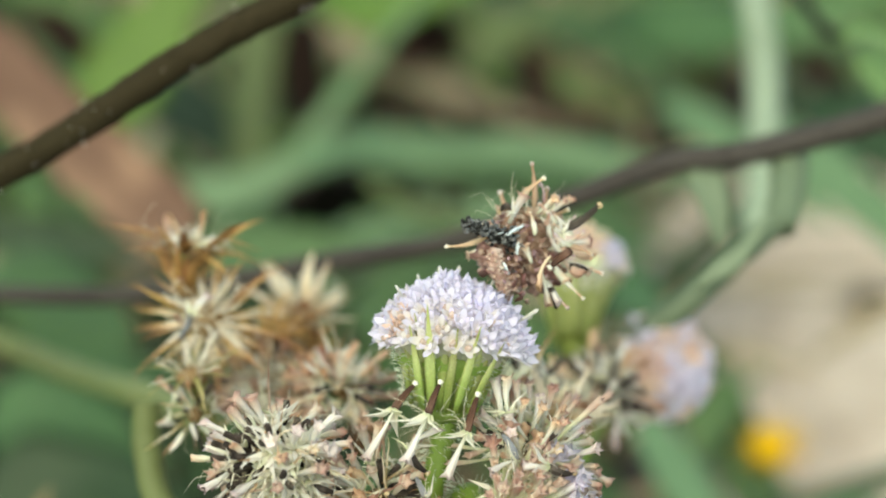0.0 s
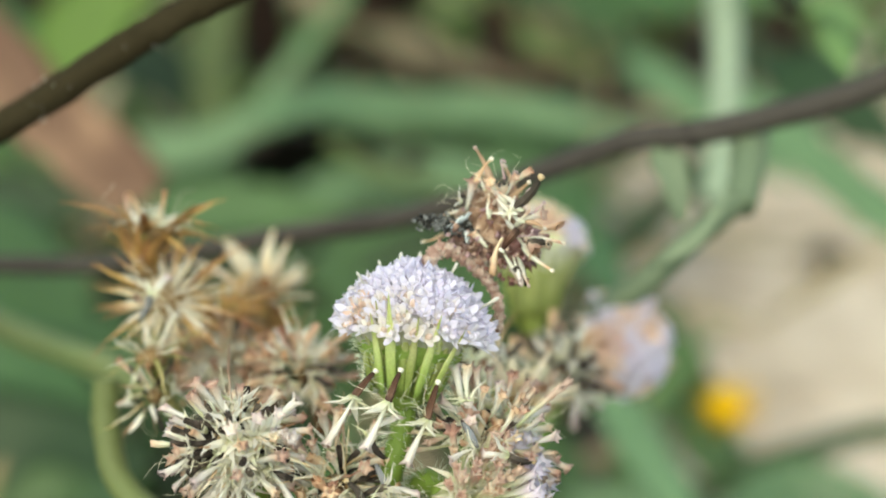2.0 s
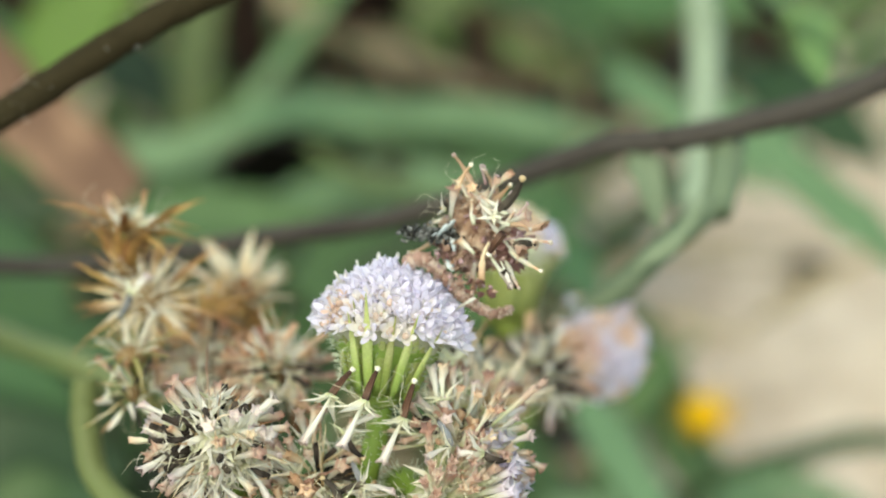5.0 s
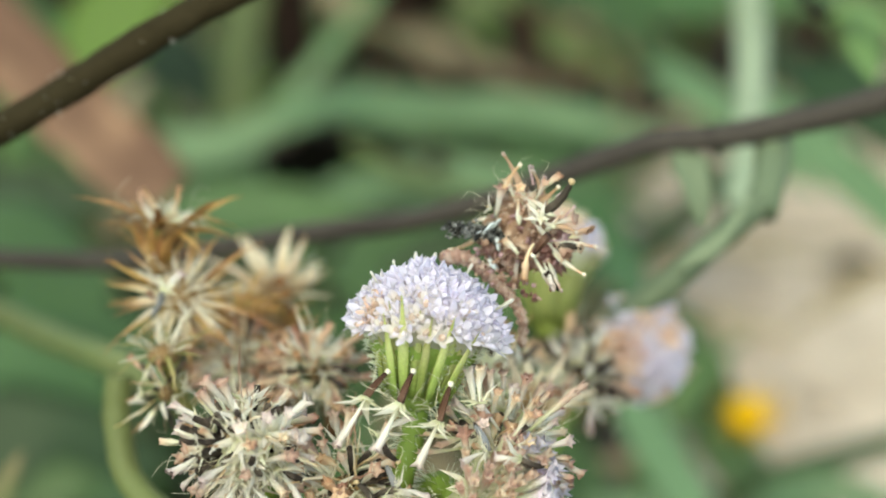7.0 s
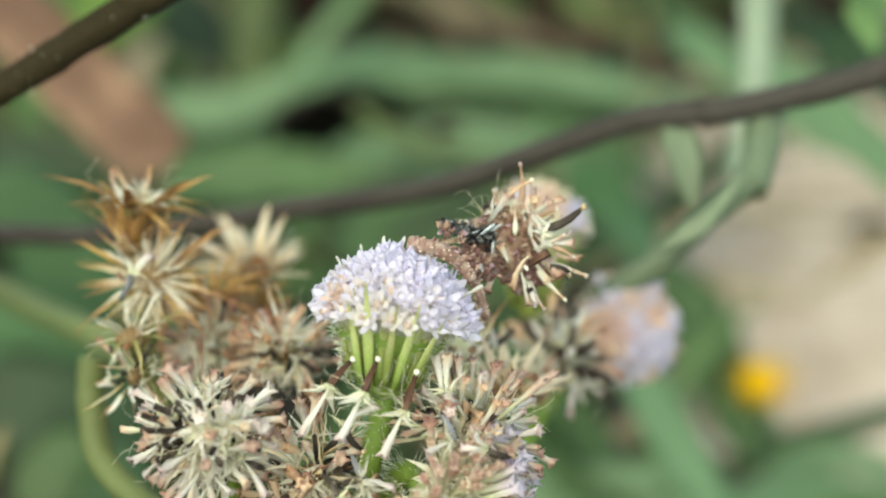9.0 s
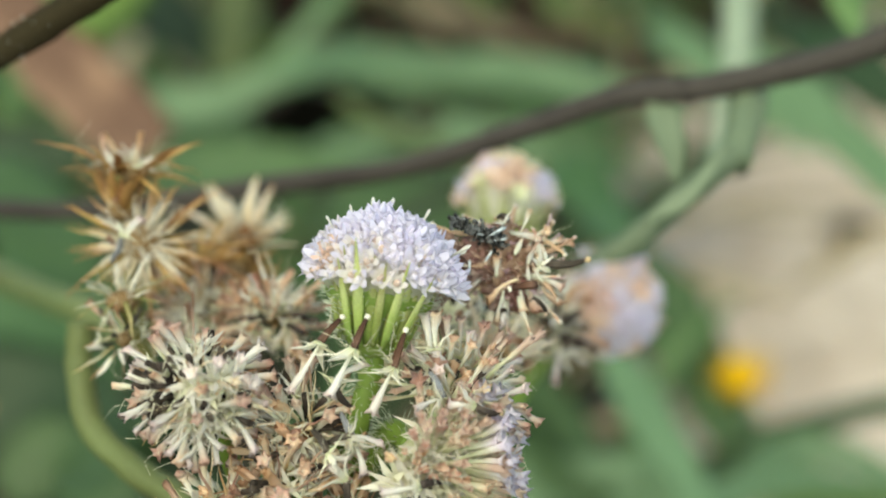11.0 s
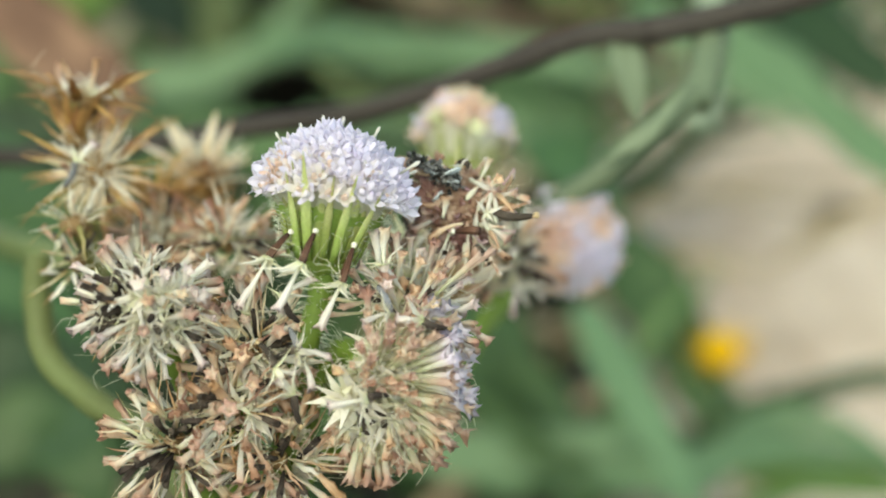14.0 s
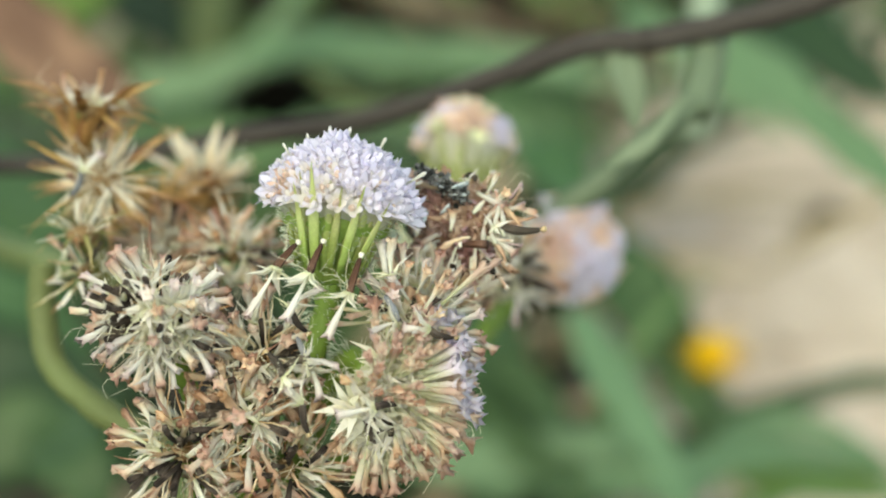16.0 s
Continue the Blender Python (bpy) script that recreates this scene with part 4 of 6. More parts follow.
blade([(-0.02315, 0.21829, 0.02997), (-0.02268, 0.22312, 0.04034), (-0.02214, 0.22767, 0.05009), (-0.02147, 0.23080, 0.05680)], 5.0, OLIVE_BLADE, "upright olive grass blade", taper=False)
blade([(-0.03572, 0.20438, 0.03326), (-0.02432, 0.20384, 0.03211), (-0.01463, 0.20994, 0.02862), (-0.00157, 0.21049, 0.02980), (0.01150, 0.21104, 0.03098)], 4.6, BLADE_PALE, "broad green grass blade lying below a dark gap")
blade([(-0.02778, 0.18328, 0.03770), (-0.01515, 0.18376, 0.03874), (-0.00138, 0.18328, 0.03770)], 7.0, BLADE, "broad green grass blade behind dry heads")
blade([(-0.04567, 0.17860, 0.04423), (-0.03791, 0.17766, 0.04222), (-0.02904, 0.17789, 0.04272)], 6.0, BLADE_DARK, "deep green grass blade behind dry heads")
blade([(0.00808, 0.19311, 0.04222), (0.01758, 0.19135, 0.03846), (0.02388, 0.18376, 0.03874)], 4.0, BLADE, "green grass blade behind a brown stem")
blade([(-0.01777, 0.21573, 0.02448), (-0.00565, 0.21616, 0.02539), (0.00758, 0.20938, 0.02743)], 4.0, BLADE_PALE, "green grass blade below a dark gap")
blade([(0.02831, 0.17097, 0.05826), (0.03549, 0.16153, 0.05526), (0.04242, 0.15210, 0.05228), (0.04699, 0.14352, 0.05094)], 5.4, BLADE_PALE, "wide pale green grass blade crossing bare sand")
blade([(0.01577, 0.14082, 0.04505), (0.01848, 0.13214, 0.04348), (0.02132, 0.12370, 0.04236), (0.02344, 0.11530, 0.04133)], 4.0, BLADE_PALE, "pale green grass blade over the sand's edge")
blade([(0.00468, 0.15588, 0.02812), (0.01172, 0.14790, 0.02801), (0.01870, 0.13966, 0.02736)], 3.6, BLADE, "green grass blade low beside the sand")
blade([(0.00991, 0.16386, 0.02847), (0.01503, 0.15502, 0.02662), (0.01727, 0.13965, 0.02731)], 4.2, BLADE, "green grass blade low beside the sand")
blade([(0.00187, 0.14716, 0.02636), (0.01178, 0.14700, 0.02624), (0.02162, 0.14775, 0.02788), (0.02747, 0.15371, 0.02427)], 5.0, BLADE_PALE, "pale green grass blade low over the sand")
blade([(0.00614, 0.17142, 0.02783), (0.01115, 0.16145, 0.02375), (0.01533, 0.15082, 0.01837)], 10.0, BLADE, "broad green grass blade in the undergrowth")
blade([(0.02147, 0.18104, 0.03160), (0.02531, 0.17513, 0.02776), (0.02844, 0.16957, 0.02459), (0.03042, 0.16310, 0.01962)], 8.0, BLADE, "broad green grass blade at the sand's edge")
blade([(0.02687, 0.17770, 0.02512), (0.02951, 0.17158, 0.02085), (0.03423, 0.16609, 0.01786), (0.04087, 0.16169, 0.01705)], 6.0, BLADE_PALE, "pale green grass blade at the sand's edge")
blade([(0.02487, 0.13970, 0.02756), (0.03296, 0.14839, 0.02935), (0.04040, 0.14811, 0.02893), (0.04750, 0.14569, 0.02431)], 3.2, BLADE_PALE, "pale green grass blade arching over sand")
blade([(0.00816, 0.15828, 0.01745), (0.01776, 0.15859, 0.01824), (0.03118, 0.15771, 0.01677)], 8.0, BLADE_PALE, "broad pale green grass blade in the undergrowth")
blade([(0.03272, 0.15235, 0.02168), (0.04041, 0.15263, 0.02239), (0.04919, 0.15223, 0.02175)], 4.0, LIME, "lime green grass blade low over the sand")
blade([(-0.04379, 0.16739, 0.02982), (-0.03551, 0.16373, 0.03039), (-0.02544, 0.15594, 0.03048)], 10.0, BLADE, "broad green grass blade in the undergrowth")
blade([(-0.04139, 0.15467, 0.02764), (-0.03316, 0.15519, 0.02883), (-0.02199, 0.14820, 0.03059)], 10.0, BLADE_DARK, "broad dark green grass blade in the undergrowth")
blade([(-0.04159, 0.17976, 0.03131), (-0.03240, 0.17183, 0.03111), (-0.02269, 0.16425, 0.03164)], 8.0, BLADE, "broad green grass blade behind dry heads")
blade([(0.02263, 0.13386, 0.03147), (0.03044, 0.14146, 0.03113), (0.04483, 0.14702, 0.02687)], 3.4, BLADE_PALE, "pale green grass blade low over the sand")
blade([(-0.04035, 0.16432, 0.04673), (-0.03286, 0.15653, 0.04660), (-0.02584, 0.14907, 0.04715)], 8.0, BLADE, "green grass blade in the undergrowth")
blade([(-0.03253, 0.13490, 0.03253), (-0.02715, 0.13618, 0.03514), (-0.02265, 0.12889, 0.03632), (-0.02031, 0.12653, 0.03174)], 7.0, BLADE, "bright green grass blade in the undergrowth")
blade([(-0.00331, 0.25605, 0.04469), (0.00703, 0.24653, 0.04083), (0.01824, 0.23685, 0.03665), (0.03159, 0.22881, 0.03596)], 5.0, OLIVE_BLADE, "olive green grass blade over brown litter")
blade([(0.00722, 0.25478, 0.04196), (0.01896, 0.23956, 0.04246), (0.03136, 0.22256, 0.03911)], 6.0, BLADE, "green grass blade against shade")
blade([(0.02226, 0.25446, 0.04128), (0.03340, 0.24653, 0.04083), (0.04532, 0.24047, 0.04440), (0.05815, 0.24257, 0.04892)], 10.0, BLADE, "broad green grass blade in the distance")
blade([(0.02508, 0.21000, 0.04532), (0.03166, 0.20136, 0.04336), (0.04133, 0.19135, 0.03846)], 5.0, BLADE_PALE, "pale green grass blade above the sand")
blade([(-0.00741, 0.16323, 0.04440), (0.00079, 0.15611, 0.04570), (0.01026, 0.14867, 0.04629)], 12.0, BLADE, "green grass blade behind the flowers")
# Small sheet added for a dim brown patch in the green
blade([(-0.00014, 0.14909, 0.05949), (0.00115, 0.14922, 0.05980), (0.00254, 0.14912, 0.05967)], 1.3, UMBER, "dark brown patch on green grass", "rotten_leaf", "leaf", group="dead leaves")
blade([(-0.00881, 0.14826, 0.05308), (-0.00274, 0.14921, 0.05521), (0.00478, 0.14879, 0.05469)], 1.8, BLADE_DARK, "deep green grass blade in the undergrowth")
blade([(-0.00666, 0.15390, 0.05984), (-0.00139, 0.15237, 0.05707), (0.00670, 0.15159, 0.05588)], 1.5, OLIVE_BLADE, "olive grass blade in the undergrowth")
blade([(-0.00366, 0.14869, 0.04974), (0.00295, 0.15002, 0.05263), (0.00958, 0.15057, 0.05399)], 1.8, BLADE_DARK, "deep green grass blade in the undergrowth")
blade([(0.01355, 0.18449, 0.04030), (0.01751, 0.17625, 0.03920), (0.02038, 0.16105, 0.03973)], 7.0, BLADE, "green grass blade behind a twig")

# Straw, dead leaves, and dark sheets, some standing in for shade
# Paints the shaded gap below the arching blade; not a known leaf
blade([(-0.01652, 0.18676, 0.04129), (-0.01188, 0.18742, 0.04272), (-0.00724, 0.18798, 0.04393), (-0.00174, 0.18838, 0.04484)], 5.0, GAP_SHADE, "near-black sheet painted as shade in a gap of the grass", "rotten_leaf", "leaf", group="dead leaves")
blade([(0.01068, 0.23905, 0.04207), (0.01211, 0.23718, 0.03823), (0.01425, 0.23439, 0.03246)], 4.0, UMBER, "dark brown sheet beside a straw", "rotten_leaf", "leaf", group="dead leaves")
# Paints a brown-black shaded spot under the grass
blade([(-0.00295, 0.24799, 0.04431), (-0.00148, 0.24639, 0.04102), (0.00182, 0.24478, 0.03773)], 4.5, GAP_SHADE, "near-black sheet painted as shade under green grass", "rotten_leaf", "leaf", group="dead leaves")
blade([(0.04147, 0.21840, 0.04800), (0.04408, 0.21739, 0.04595), (0.04735, 0.21695, 0.04508)], 5.0, UMBER, "dark brown sheet behind a twig", "rotten_leaf", "leaf", group="dead leaves")
blade([(-0.00880, 0.25871, 0.03383), (-0.00108, 0.25936, 0.03523), (0.00664, 0.26050, 0.03768)], 6.5, UMBER, "dark brown sheet among litter", "rotten_leaf", "leaf", group="dead leaves")
blade([(-0.05159, 0.24107, 0.04569), (-0.04803, 0.23986, 0.04310), (-0.04375, 0.23775, 0.03858)], 6.0, UMBER, "dark brown sheet beside bright grass", "rotten_leaf", "leaf", group="dead leaves")
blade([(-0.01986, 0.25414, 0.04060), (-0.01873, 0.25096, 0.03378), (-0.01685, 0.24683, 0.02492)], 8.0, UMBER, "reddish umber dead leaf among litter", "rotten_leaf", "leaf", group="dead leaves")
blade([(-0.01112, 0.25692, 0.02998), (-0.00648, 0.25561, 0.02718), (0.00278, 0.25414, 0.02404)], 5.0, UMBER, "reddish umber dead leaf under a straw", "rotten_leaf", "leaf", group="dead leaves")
blade([(0.00432, 0.25561, 0.02718), (0.01359, 0.25496, 0.02579), (0.02594, 0.25528, 0.02648)], 5.5, DEAD, "brown dead leaf under the grass", "dead_leaf", "leaf", group="dead leaves")
blade([(-0.02525, 0.09060, 0.06149), (-0.02296, 0.09218, 0.06442), (-0.02148, 0.09357, 0.06702)], 1.7, BROWN_STEM, "brown withered leaf standing in the undergrowth", "dead_leaf", "leaf", group="dead leaves")
blade([(-0.01932, 0.26718, 0.03544), (-0.00185, 0.25724, 0.03068), (0.01700, 0.24747, 0.02628)], 4.6, STRAW_BG, "dry tan straw lying on the litter", "dry_straw", "straw", group="straws")
blade([(0.05209, 0.18940, 0.03314), (0.04405, 0.18719, 0.02864), (0.03823, 0.18553, 0.02528)], 2.2, STRAW_BG, "dry tan straw lying on sand", "dry_straw", "straw", group="straws")
blade([(-0.03926, 0.15658, 0.07154), (-0.03296, 0.15074, 0.06731), (-0.02601, 0.14502, 0.06332), (-0.01977, 0.13977, 0.06035)], 5.8, DEAD, "dead brown leaf leaning in the grass", "dead_leaf", "leaf", fold=0.25, taper=False, group="dead leaves")

# Woody stems of the neighbouring plant
woody([(-0.03098, 0.08118, -0.00100), (-0.02725, 0.08016, 0.08654), (-0.02317, 0.07914, 0.08934), (-0.01909, 0.07940, 0.09155), (-0.01652, 0.07934, 0.09307), (-0.01399, 0.07934, 0.09472), (-0.01150, 0.07935, 0.09641), (-0.00912, 0.07995, 0.09770), (-0.00528, 0.08013, 0.09974), (-0.00198, 0.08098, 0.10156)], 1.38, BARK_DARK, "dark olive-brown woody stem", hairs=6, group="woody stems", rough=0.12)
LONG_STEM = woody([(-0.03813, 0.09991, -0.00100), (-0.03369, 0.09824, 0.07562), (-0.03019, 0.09731, 0.07695), (-0.02359, 0.09540, 0.07782), (-0.01575, 0.09354, 0.07881), (-0.00590, 0.09233, 0.08118), (0.00046, 0.09151, 0.08274), (0.00663, 0.09117, 0.08531), (0.01097, 0.09059, 0.08738), (0.01392, 0.09010, 0.08799), (0.01737, 0.08978, 0.08895), (0.02111, 0.08897, 0.09052), (0.02589, 0.08861, 0.09307)], 1.05, BARK, "long purple-brown stem arching across the grass", group="woody stems", taper=(0.85, 1.35))


def stem_node(parent, place, r, label):
    """A swollen joint on a stem, with a short scar."""
    bm = bmesh.new()
    blob(bm, (0, 0, 0), r * MM, (1.25, 0.9, 0.95), 0.3, 2.2, 3)
    blob(bm, (0.3 * r * MM, 0, -0.75 * r * MM), 0.45 * r * MM, (1, 0.9, 1.1), 0.4, 2.0, 2)
    part("node", mesh("node", bm, BARK), parent, Matrix.Translation(Vector(place) - parent.location), label)


stem_node(LONG_STEM, (0.01392, 0.09010, 0.08799), 0.68, "swollen purple-brown joint")
stem_node(LONG_STEM, (-0.01575, 0.09354, 0.07881), 0.5, "swollen purple-brown joint")
woody([(0.02183, 0.13899, 0.08351), (0.02185, 0.13426, 0.08166), (0.02249, 0.13209, 0.07699), (0.02226, 0.12861, 0.07285), (0.02146, 0.12405, 0.06805)], 2.35, PALE_STALK, "pale green upright stalk", "green_stalk", group="green stalks", category="stalk")
blade([(0.01245, 0.09017, 0.08747), (0.01310, 0.08868, 0.08610), (0.01342, 0.08706, 0.08446)], 1.7, DULL_LEAF, "small drooping pale green leaf on a brown stem", "side_leaf", "leaf", group="side leaves")
woody([(0.01701, 0.09103, 0.08771), (0.01657, 0.08830, 0.08696), (0.01591, 0.08621, 0.08593)], 1.8, DULL_LEAF, "pale green side shoot below a brown stem", "side_shoot", group="green stalks", category="stalk", taper=(1.05, 0.9))
woody([(0.01597, 0.08642, 0.08634), (0.01396, 0.08502, 0.08509), (0.01140, 0.08398, 0.08301), (0.00860, 0.08375, 0.08097)], 1.2, DULL_LEAF, "dull green branch of a side shoot", "side_branch", group="green stalks", category="stalk", taper=(1.0, 1.1))
blade([(0.01178, 0.08313, 0.08443), (0.01381, 0.08376, 0.08570), (0.01533, 0.08533, 0.08728)], 0.8, DULL_LEAF, "pale green bract on a side shoot", "side_leaf", "leaf", group="side leaves")
# Wide dark blade added to paint a shaded region behind the others
blade([(0.04261, 0.21833, 0.04355), (0.04795, 0.20917, 0.04107), (0.05536, 0.19991, 0.03843)], 9.0, BLADE_DARK, "deep green grass blade with shade in its colour")
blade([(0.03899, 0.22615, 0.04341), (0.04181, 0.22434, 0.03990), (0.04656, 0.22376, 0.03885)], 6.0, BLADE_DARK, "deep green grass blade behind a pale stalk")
woody([(0.02082, 0.11806, 0.08833), (0.02199, 0.11525, 0.08726), (0.02282, 0.11338, 0.08657), (0.02409, 0.11313, 0.08602)], 0.75, BARK, "thin brown twig tip", "twig", group="twigs", category="twig")
blade([(0.02342, 0.11313, 0.08602), (0.02481, 0.11194, 0.08678), (0.02576, 0.11044, 0.08688), (0.02714, 0.10858, 0.08622)], 1.2, LEAF, "small pale green leaf on a twig", "side_leaf", "leaf", group="side leaves")
blade([(0.02561, 0.11298, 0.08572), (0.02547, 0.11095, 0.08467), (0.02583, 0.10894, 0.08366)], 2.4, LEAF, "small pale green leaf hanging from a twig", "side_leaf", "leaf", group="side leaves")
woody([(-0.03478, 0.10957, 0.07012), (-0.02638, 0.10548, 0.06961), (-0.02097, 0.09981, 0.07071), (-0.01475, 0.08879, 0.07524), (-0.01074, 0.07800, 0.08027)], 1.5, DULL_STEM, "green stem leading in to the flower cluster", "green_stalk", group="green stalks", category="stalk")
woody([(-0.01253, 0.07412, 0.08326), (-0.01254, 0.07326, 0.08156), (-0.01186, 0.07158, 0.07982), (-0.00980, 0.06960, 0.07905), (-0.00715, 0.06716, 0.07893), (-0.00494, 0.06372, 0.07838)], 1.2, DULL_STEM, "curved dull green flower stalk", "green_stalk", group="green stalks", category="stalk")


def yellow_flower(place, up):
    h = thing("yellow_flower", facing(place, up), "small yellow daisy flower low above the sand", "flower")
    bm = bmesh.new()
    blob(bm, (0, 0, 0), 2.0 * MM, (1, 1, 0.7), 0.15, 5, 3)
    part("disc", mesh("disc", bm, YELLOW), h)
    ray = bract_mesh(77, YELLOW, 2.6, 1.6, 0.25, 0.2)
    for k in range(12):
        a = 2 * math.pi * k / 12
        part("ray", ray, h, facing((1.6 * MM * math.cos(a), 1.6 * MM * math.sin(a), -0.3 * MM), (math.cos(a), math.sin(a), 0.35)))
    bm = bmesh.new()
    foot = h.matrix_basis.inverted() @ Vector((place[0] + 0.006, place[1] + 0.01, 0.0))
    sweep(bm, smooth_line([(0, 0, -1 * MM), (0.5 * MM, 0, -8 * MM), foot], 12), [1.0 * MM] * 13, sides=8)
    part("stalk", mesh("stalk", bm, STEM), h)


# A rounded lump put in for a dark patch on the sand
def stone(place, r):
    bm = bmesh.new()
    blob(bm, (0, 0, 0), r * MM, (1.3, 1, 0.6), 0.3, 1.5, 3)
    ob = single("stone", bm, [BARK], "dark lump half sunk in pale sand", "stone")
    ob.location = (place[0], place[1], 0.001)


stone((0.05922, 0.24850, 0.00593), 3.0)
yellow_flower((0.03170, 0.16717, 0.02611), axis(-0.15, 0.55, 0.8))


def undergrowth():
    """Many narrow blades and litter scraps that cover the earth behind the flowers."""
    rr = random.Random(5)
    sets = {"a": bmesh.new(), "b": bmesh.new(), "c": bmesh.new()}
    for _ in range(1200):
        x, y = rr.uniform(-0.20, 0.16), rr.uniform(0.15, 0.50)
        if (x > 0.022 + 0.1 * (y - 0.2) and y < 0.285) or ((x - PIT[0]) / 0.02) ** 2 + ((y - PIT[1] + 0.02) / 0.035) ** 2 < 1:
            continue
        l, a = rr.uniform(0.02, 0.055), rr.uniform(0, 6.28)
        lean = rr.uniform(0.2, 1.2)
        top = Vector((math.cos(a) * l * lean, math.sin(a) * l * lean, l * 0.55))
        p = Vector((x, y, -0.002))
        key = rr.choice("aabc")
        w = rr.uniform(2, 5) * MM
        sweep(sets[key], smooth_line([p, p + top * 0.6 + Vector((0, 0, l * 0.2)), p + top * 1.15], 5), [w * f for f in (0.6, 0.9, 1, 0.8, 0.5, 0.08)], [w * 0.08] * 6, 6, axis(0, 0.5, 1), fold=0.1)
    more = random.Random(6)
    for _ in range(3200):
        x, y = more.uniform(-0.42, 0.42), more.uniform(-0.22, 0.64)
        if (-0.20 < x < 0.16 and y > 0.15) or (0.0 < x < 0.24 and 0.03 < y < 0.6):
            continue
        l, a = more.uniform(0.015, 0.036), more.uniform(0, 6.28)
        top = Vector((math.cos(a) * l * 0.6, math.sin(a) * l * 0.6, l * 0.5))
        p, w = Vector((x, y, -0.002)), more.uniform(2, 4.5) * MM
        sweep(sets[more.choice("aabc")], smooth_line([p, p + top * 0.6 + Vector((0, 0, l * 0.2)), p + top * 1.15], 4), [w * f for f in (0.6, 0.95, 1, 0.6, 0.08)], [w * 0.08] * 5, 4, axis(0, 0.5, 1), fold=0.1)
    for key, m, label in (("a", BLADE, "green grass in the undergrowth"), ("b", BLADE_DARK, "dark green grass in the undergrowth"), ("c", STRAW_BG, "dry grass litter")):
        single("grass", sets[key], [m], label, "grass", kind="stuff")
    bm = bmesh.new()
    for _ in range(260):
        x, y = rr.uniform(0.01, 0.16), rr.uniform(0.16, 0.40)
        blob(bm, (x, y, 0.0005), rr.uniform(0.4, 1.8) * MM, (1, 1, 0.6), 0.4, 2, 1)
    single("grit", bm, [SOIL], "sand grains and small pebbles on the earth", "grit", kind="stuff")


undergrowth()


def stray_grass():
    """Single blades of mixed colour that lean over the earth in the distance."""
    rr = random.Random(17)
    kinds = ((BLADE, "green"), (BLADE_PALE, "pale green"), (OLIVE_BLADE, "olive"), (BLADE_DARK, "dark green"), (STRAW_BG, "straw-coloured"), (LIME, "lime green"))
    for k in range(100):
        x, y = rr.uniform(-0.085, 0.10), rr.uniform(0.20, 0.36)
        if (x > 0.015 and y < 0.29) or abs(x - PIT[0] * y / PIT[1]) < 0.012:
            continue
        m, colour = kinds[rr.randrange(6)]
        a, l = rr.uniform(0, 6.28), rr.uniform(0.03, 0.07)
        p, d = Vector((x, y, 0)), Vector((math.cos(a), math.sin(a) * 0.6, rr.uniform(0.25, 0.9))) * l
        blade([p, p + d * 0.5 + Vector((0, 0, l * 0.12)), p + d], rr.uniform(0.9, 2.6), m, colour + " grass blade leaning over the earth")


stray_grass()

# ---- the dry heads at the back of the cluster ----
D1 = dry_star((-0.01042, 0.07411, 0.09022), axis(0.05, 1, 0.12), "rusty brown dry flower head with curled bracts, seen from its side", 1, RUST_BRACTS * 2 + NEEDLES[:1] + OLIVE_BRACTS[:2], 24, (0.65, 1.42), 1.3, wild=0.5, inner=[STARS[k % 5] for k in range(8)] + [WITHERED[k] for k in range(3)] + [THREADS[k] for k in range(5)], size=(0.45, 1.0))
dry_star((-0.01052, 0.07319, 0.08899), axis(0.05, 1, 0.15), "rusty brown husk of a dry flower head", 11, RUST_BRACTS + STRAW_BRACTS[:1], 24, (0.1, 0.6), 0.85)
stalk(D1, [(-0.01056, 0.07317, 0.09060), (-0.01054, 0.07302, 0.08945), (-0.01040, 0.07306, 0.08789), (-0.01005, 0.07228, 0.08621)], 0.5, OLIVE)
D2 = dry_star((-0.00963, 0.07256, 0.08797), axis(-0.05, 0.35, 0.93), "dry flower head with a cream centre and thin rusty rays", 2, RAYS * 2 + NEEDLES[:1], 52, (0.9, 1.6), 1.05, wild=0.6, inner=(WITHERED[0], WITHERED[2]), size=(0.55, 1.15), fluff=36)
loose_seed((-0.01041, 0.06972, 0.08854), (-0.00990, 0.06986, 0.08961), (-0.00942, 0.07054, 0.09018), 5, "shed grey seed caught on a dry flower head", red=False, grey=True)
stalk(D2, [(-0.00992, 0.07224, 0.08779), (-0.01002, 0.07290, 0.08588), (-0.00954, 0.07130, 0.08411), (-0.00807, 0.06713, 0.08345)], 0.6, OLIVE)
D3 = dry_star((-0.00635, 0.07984, 0.08445), axis(0.15, 0.9, 0.4), "cream dry flower head with pale pointed bracts", 3, WIDE_BRACTS, 24, (0.3, 1.35), 0.98, size=(0.75, 1.25), fluff=24)
stalk(D3, [(-0.00623, 0.07926, 0.08544), (-0.00563, 0.07888, 0.08381), (-0.00427, 0.07619, 0.08300), (-0.00336, 0.07132, 0.08249)], 0.55, RUST)
D5 = dry_star((-0.00648, 0.07760, 0.08403), axis(-0.1, 0.95, 0.3), "rusty brown dry flower head with shaggy bracts", 5, RUST_BRACTS + NEEDLES[:1], 46, (0.5, 1.8), 0.95, size=(0.5, 1.1), wild=0.8)
dry_star((-0.00776, 0.07518, 0.08543), axis(-0.3, 0.8, 0.5), "rusty brown husk among dry flower heads", 15, RUST_BRACTS, 26, (0.3, 1.4), 0.8)
stalk(D5, [(-0.00656, 0.07822, 0.08372), (-0.00626, 0.07750, 0.08229), (-0.00464, 0.07156, 0.08145)], 0.5, RUST)
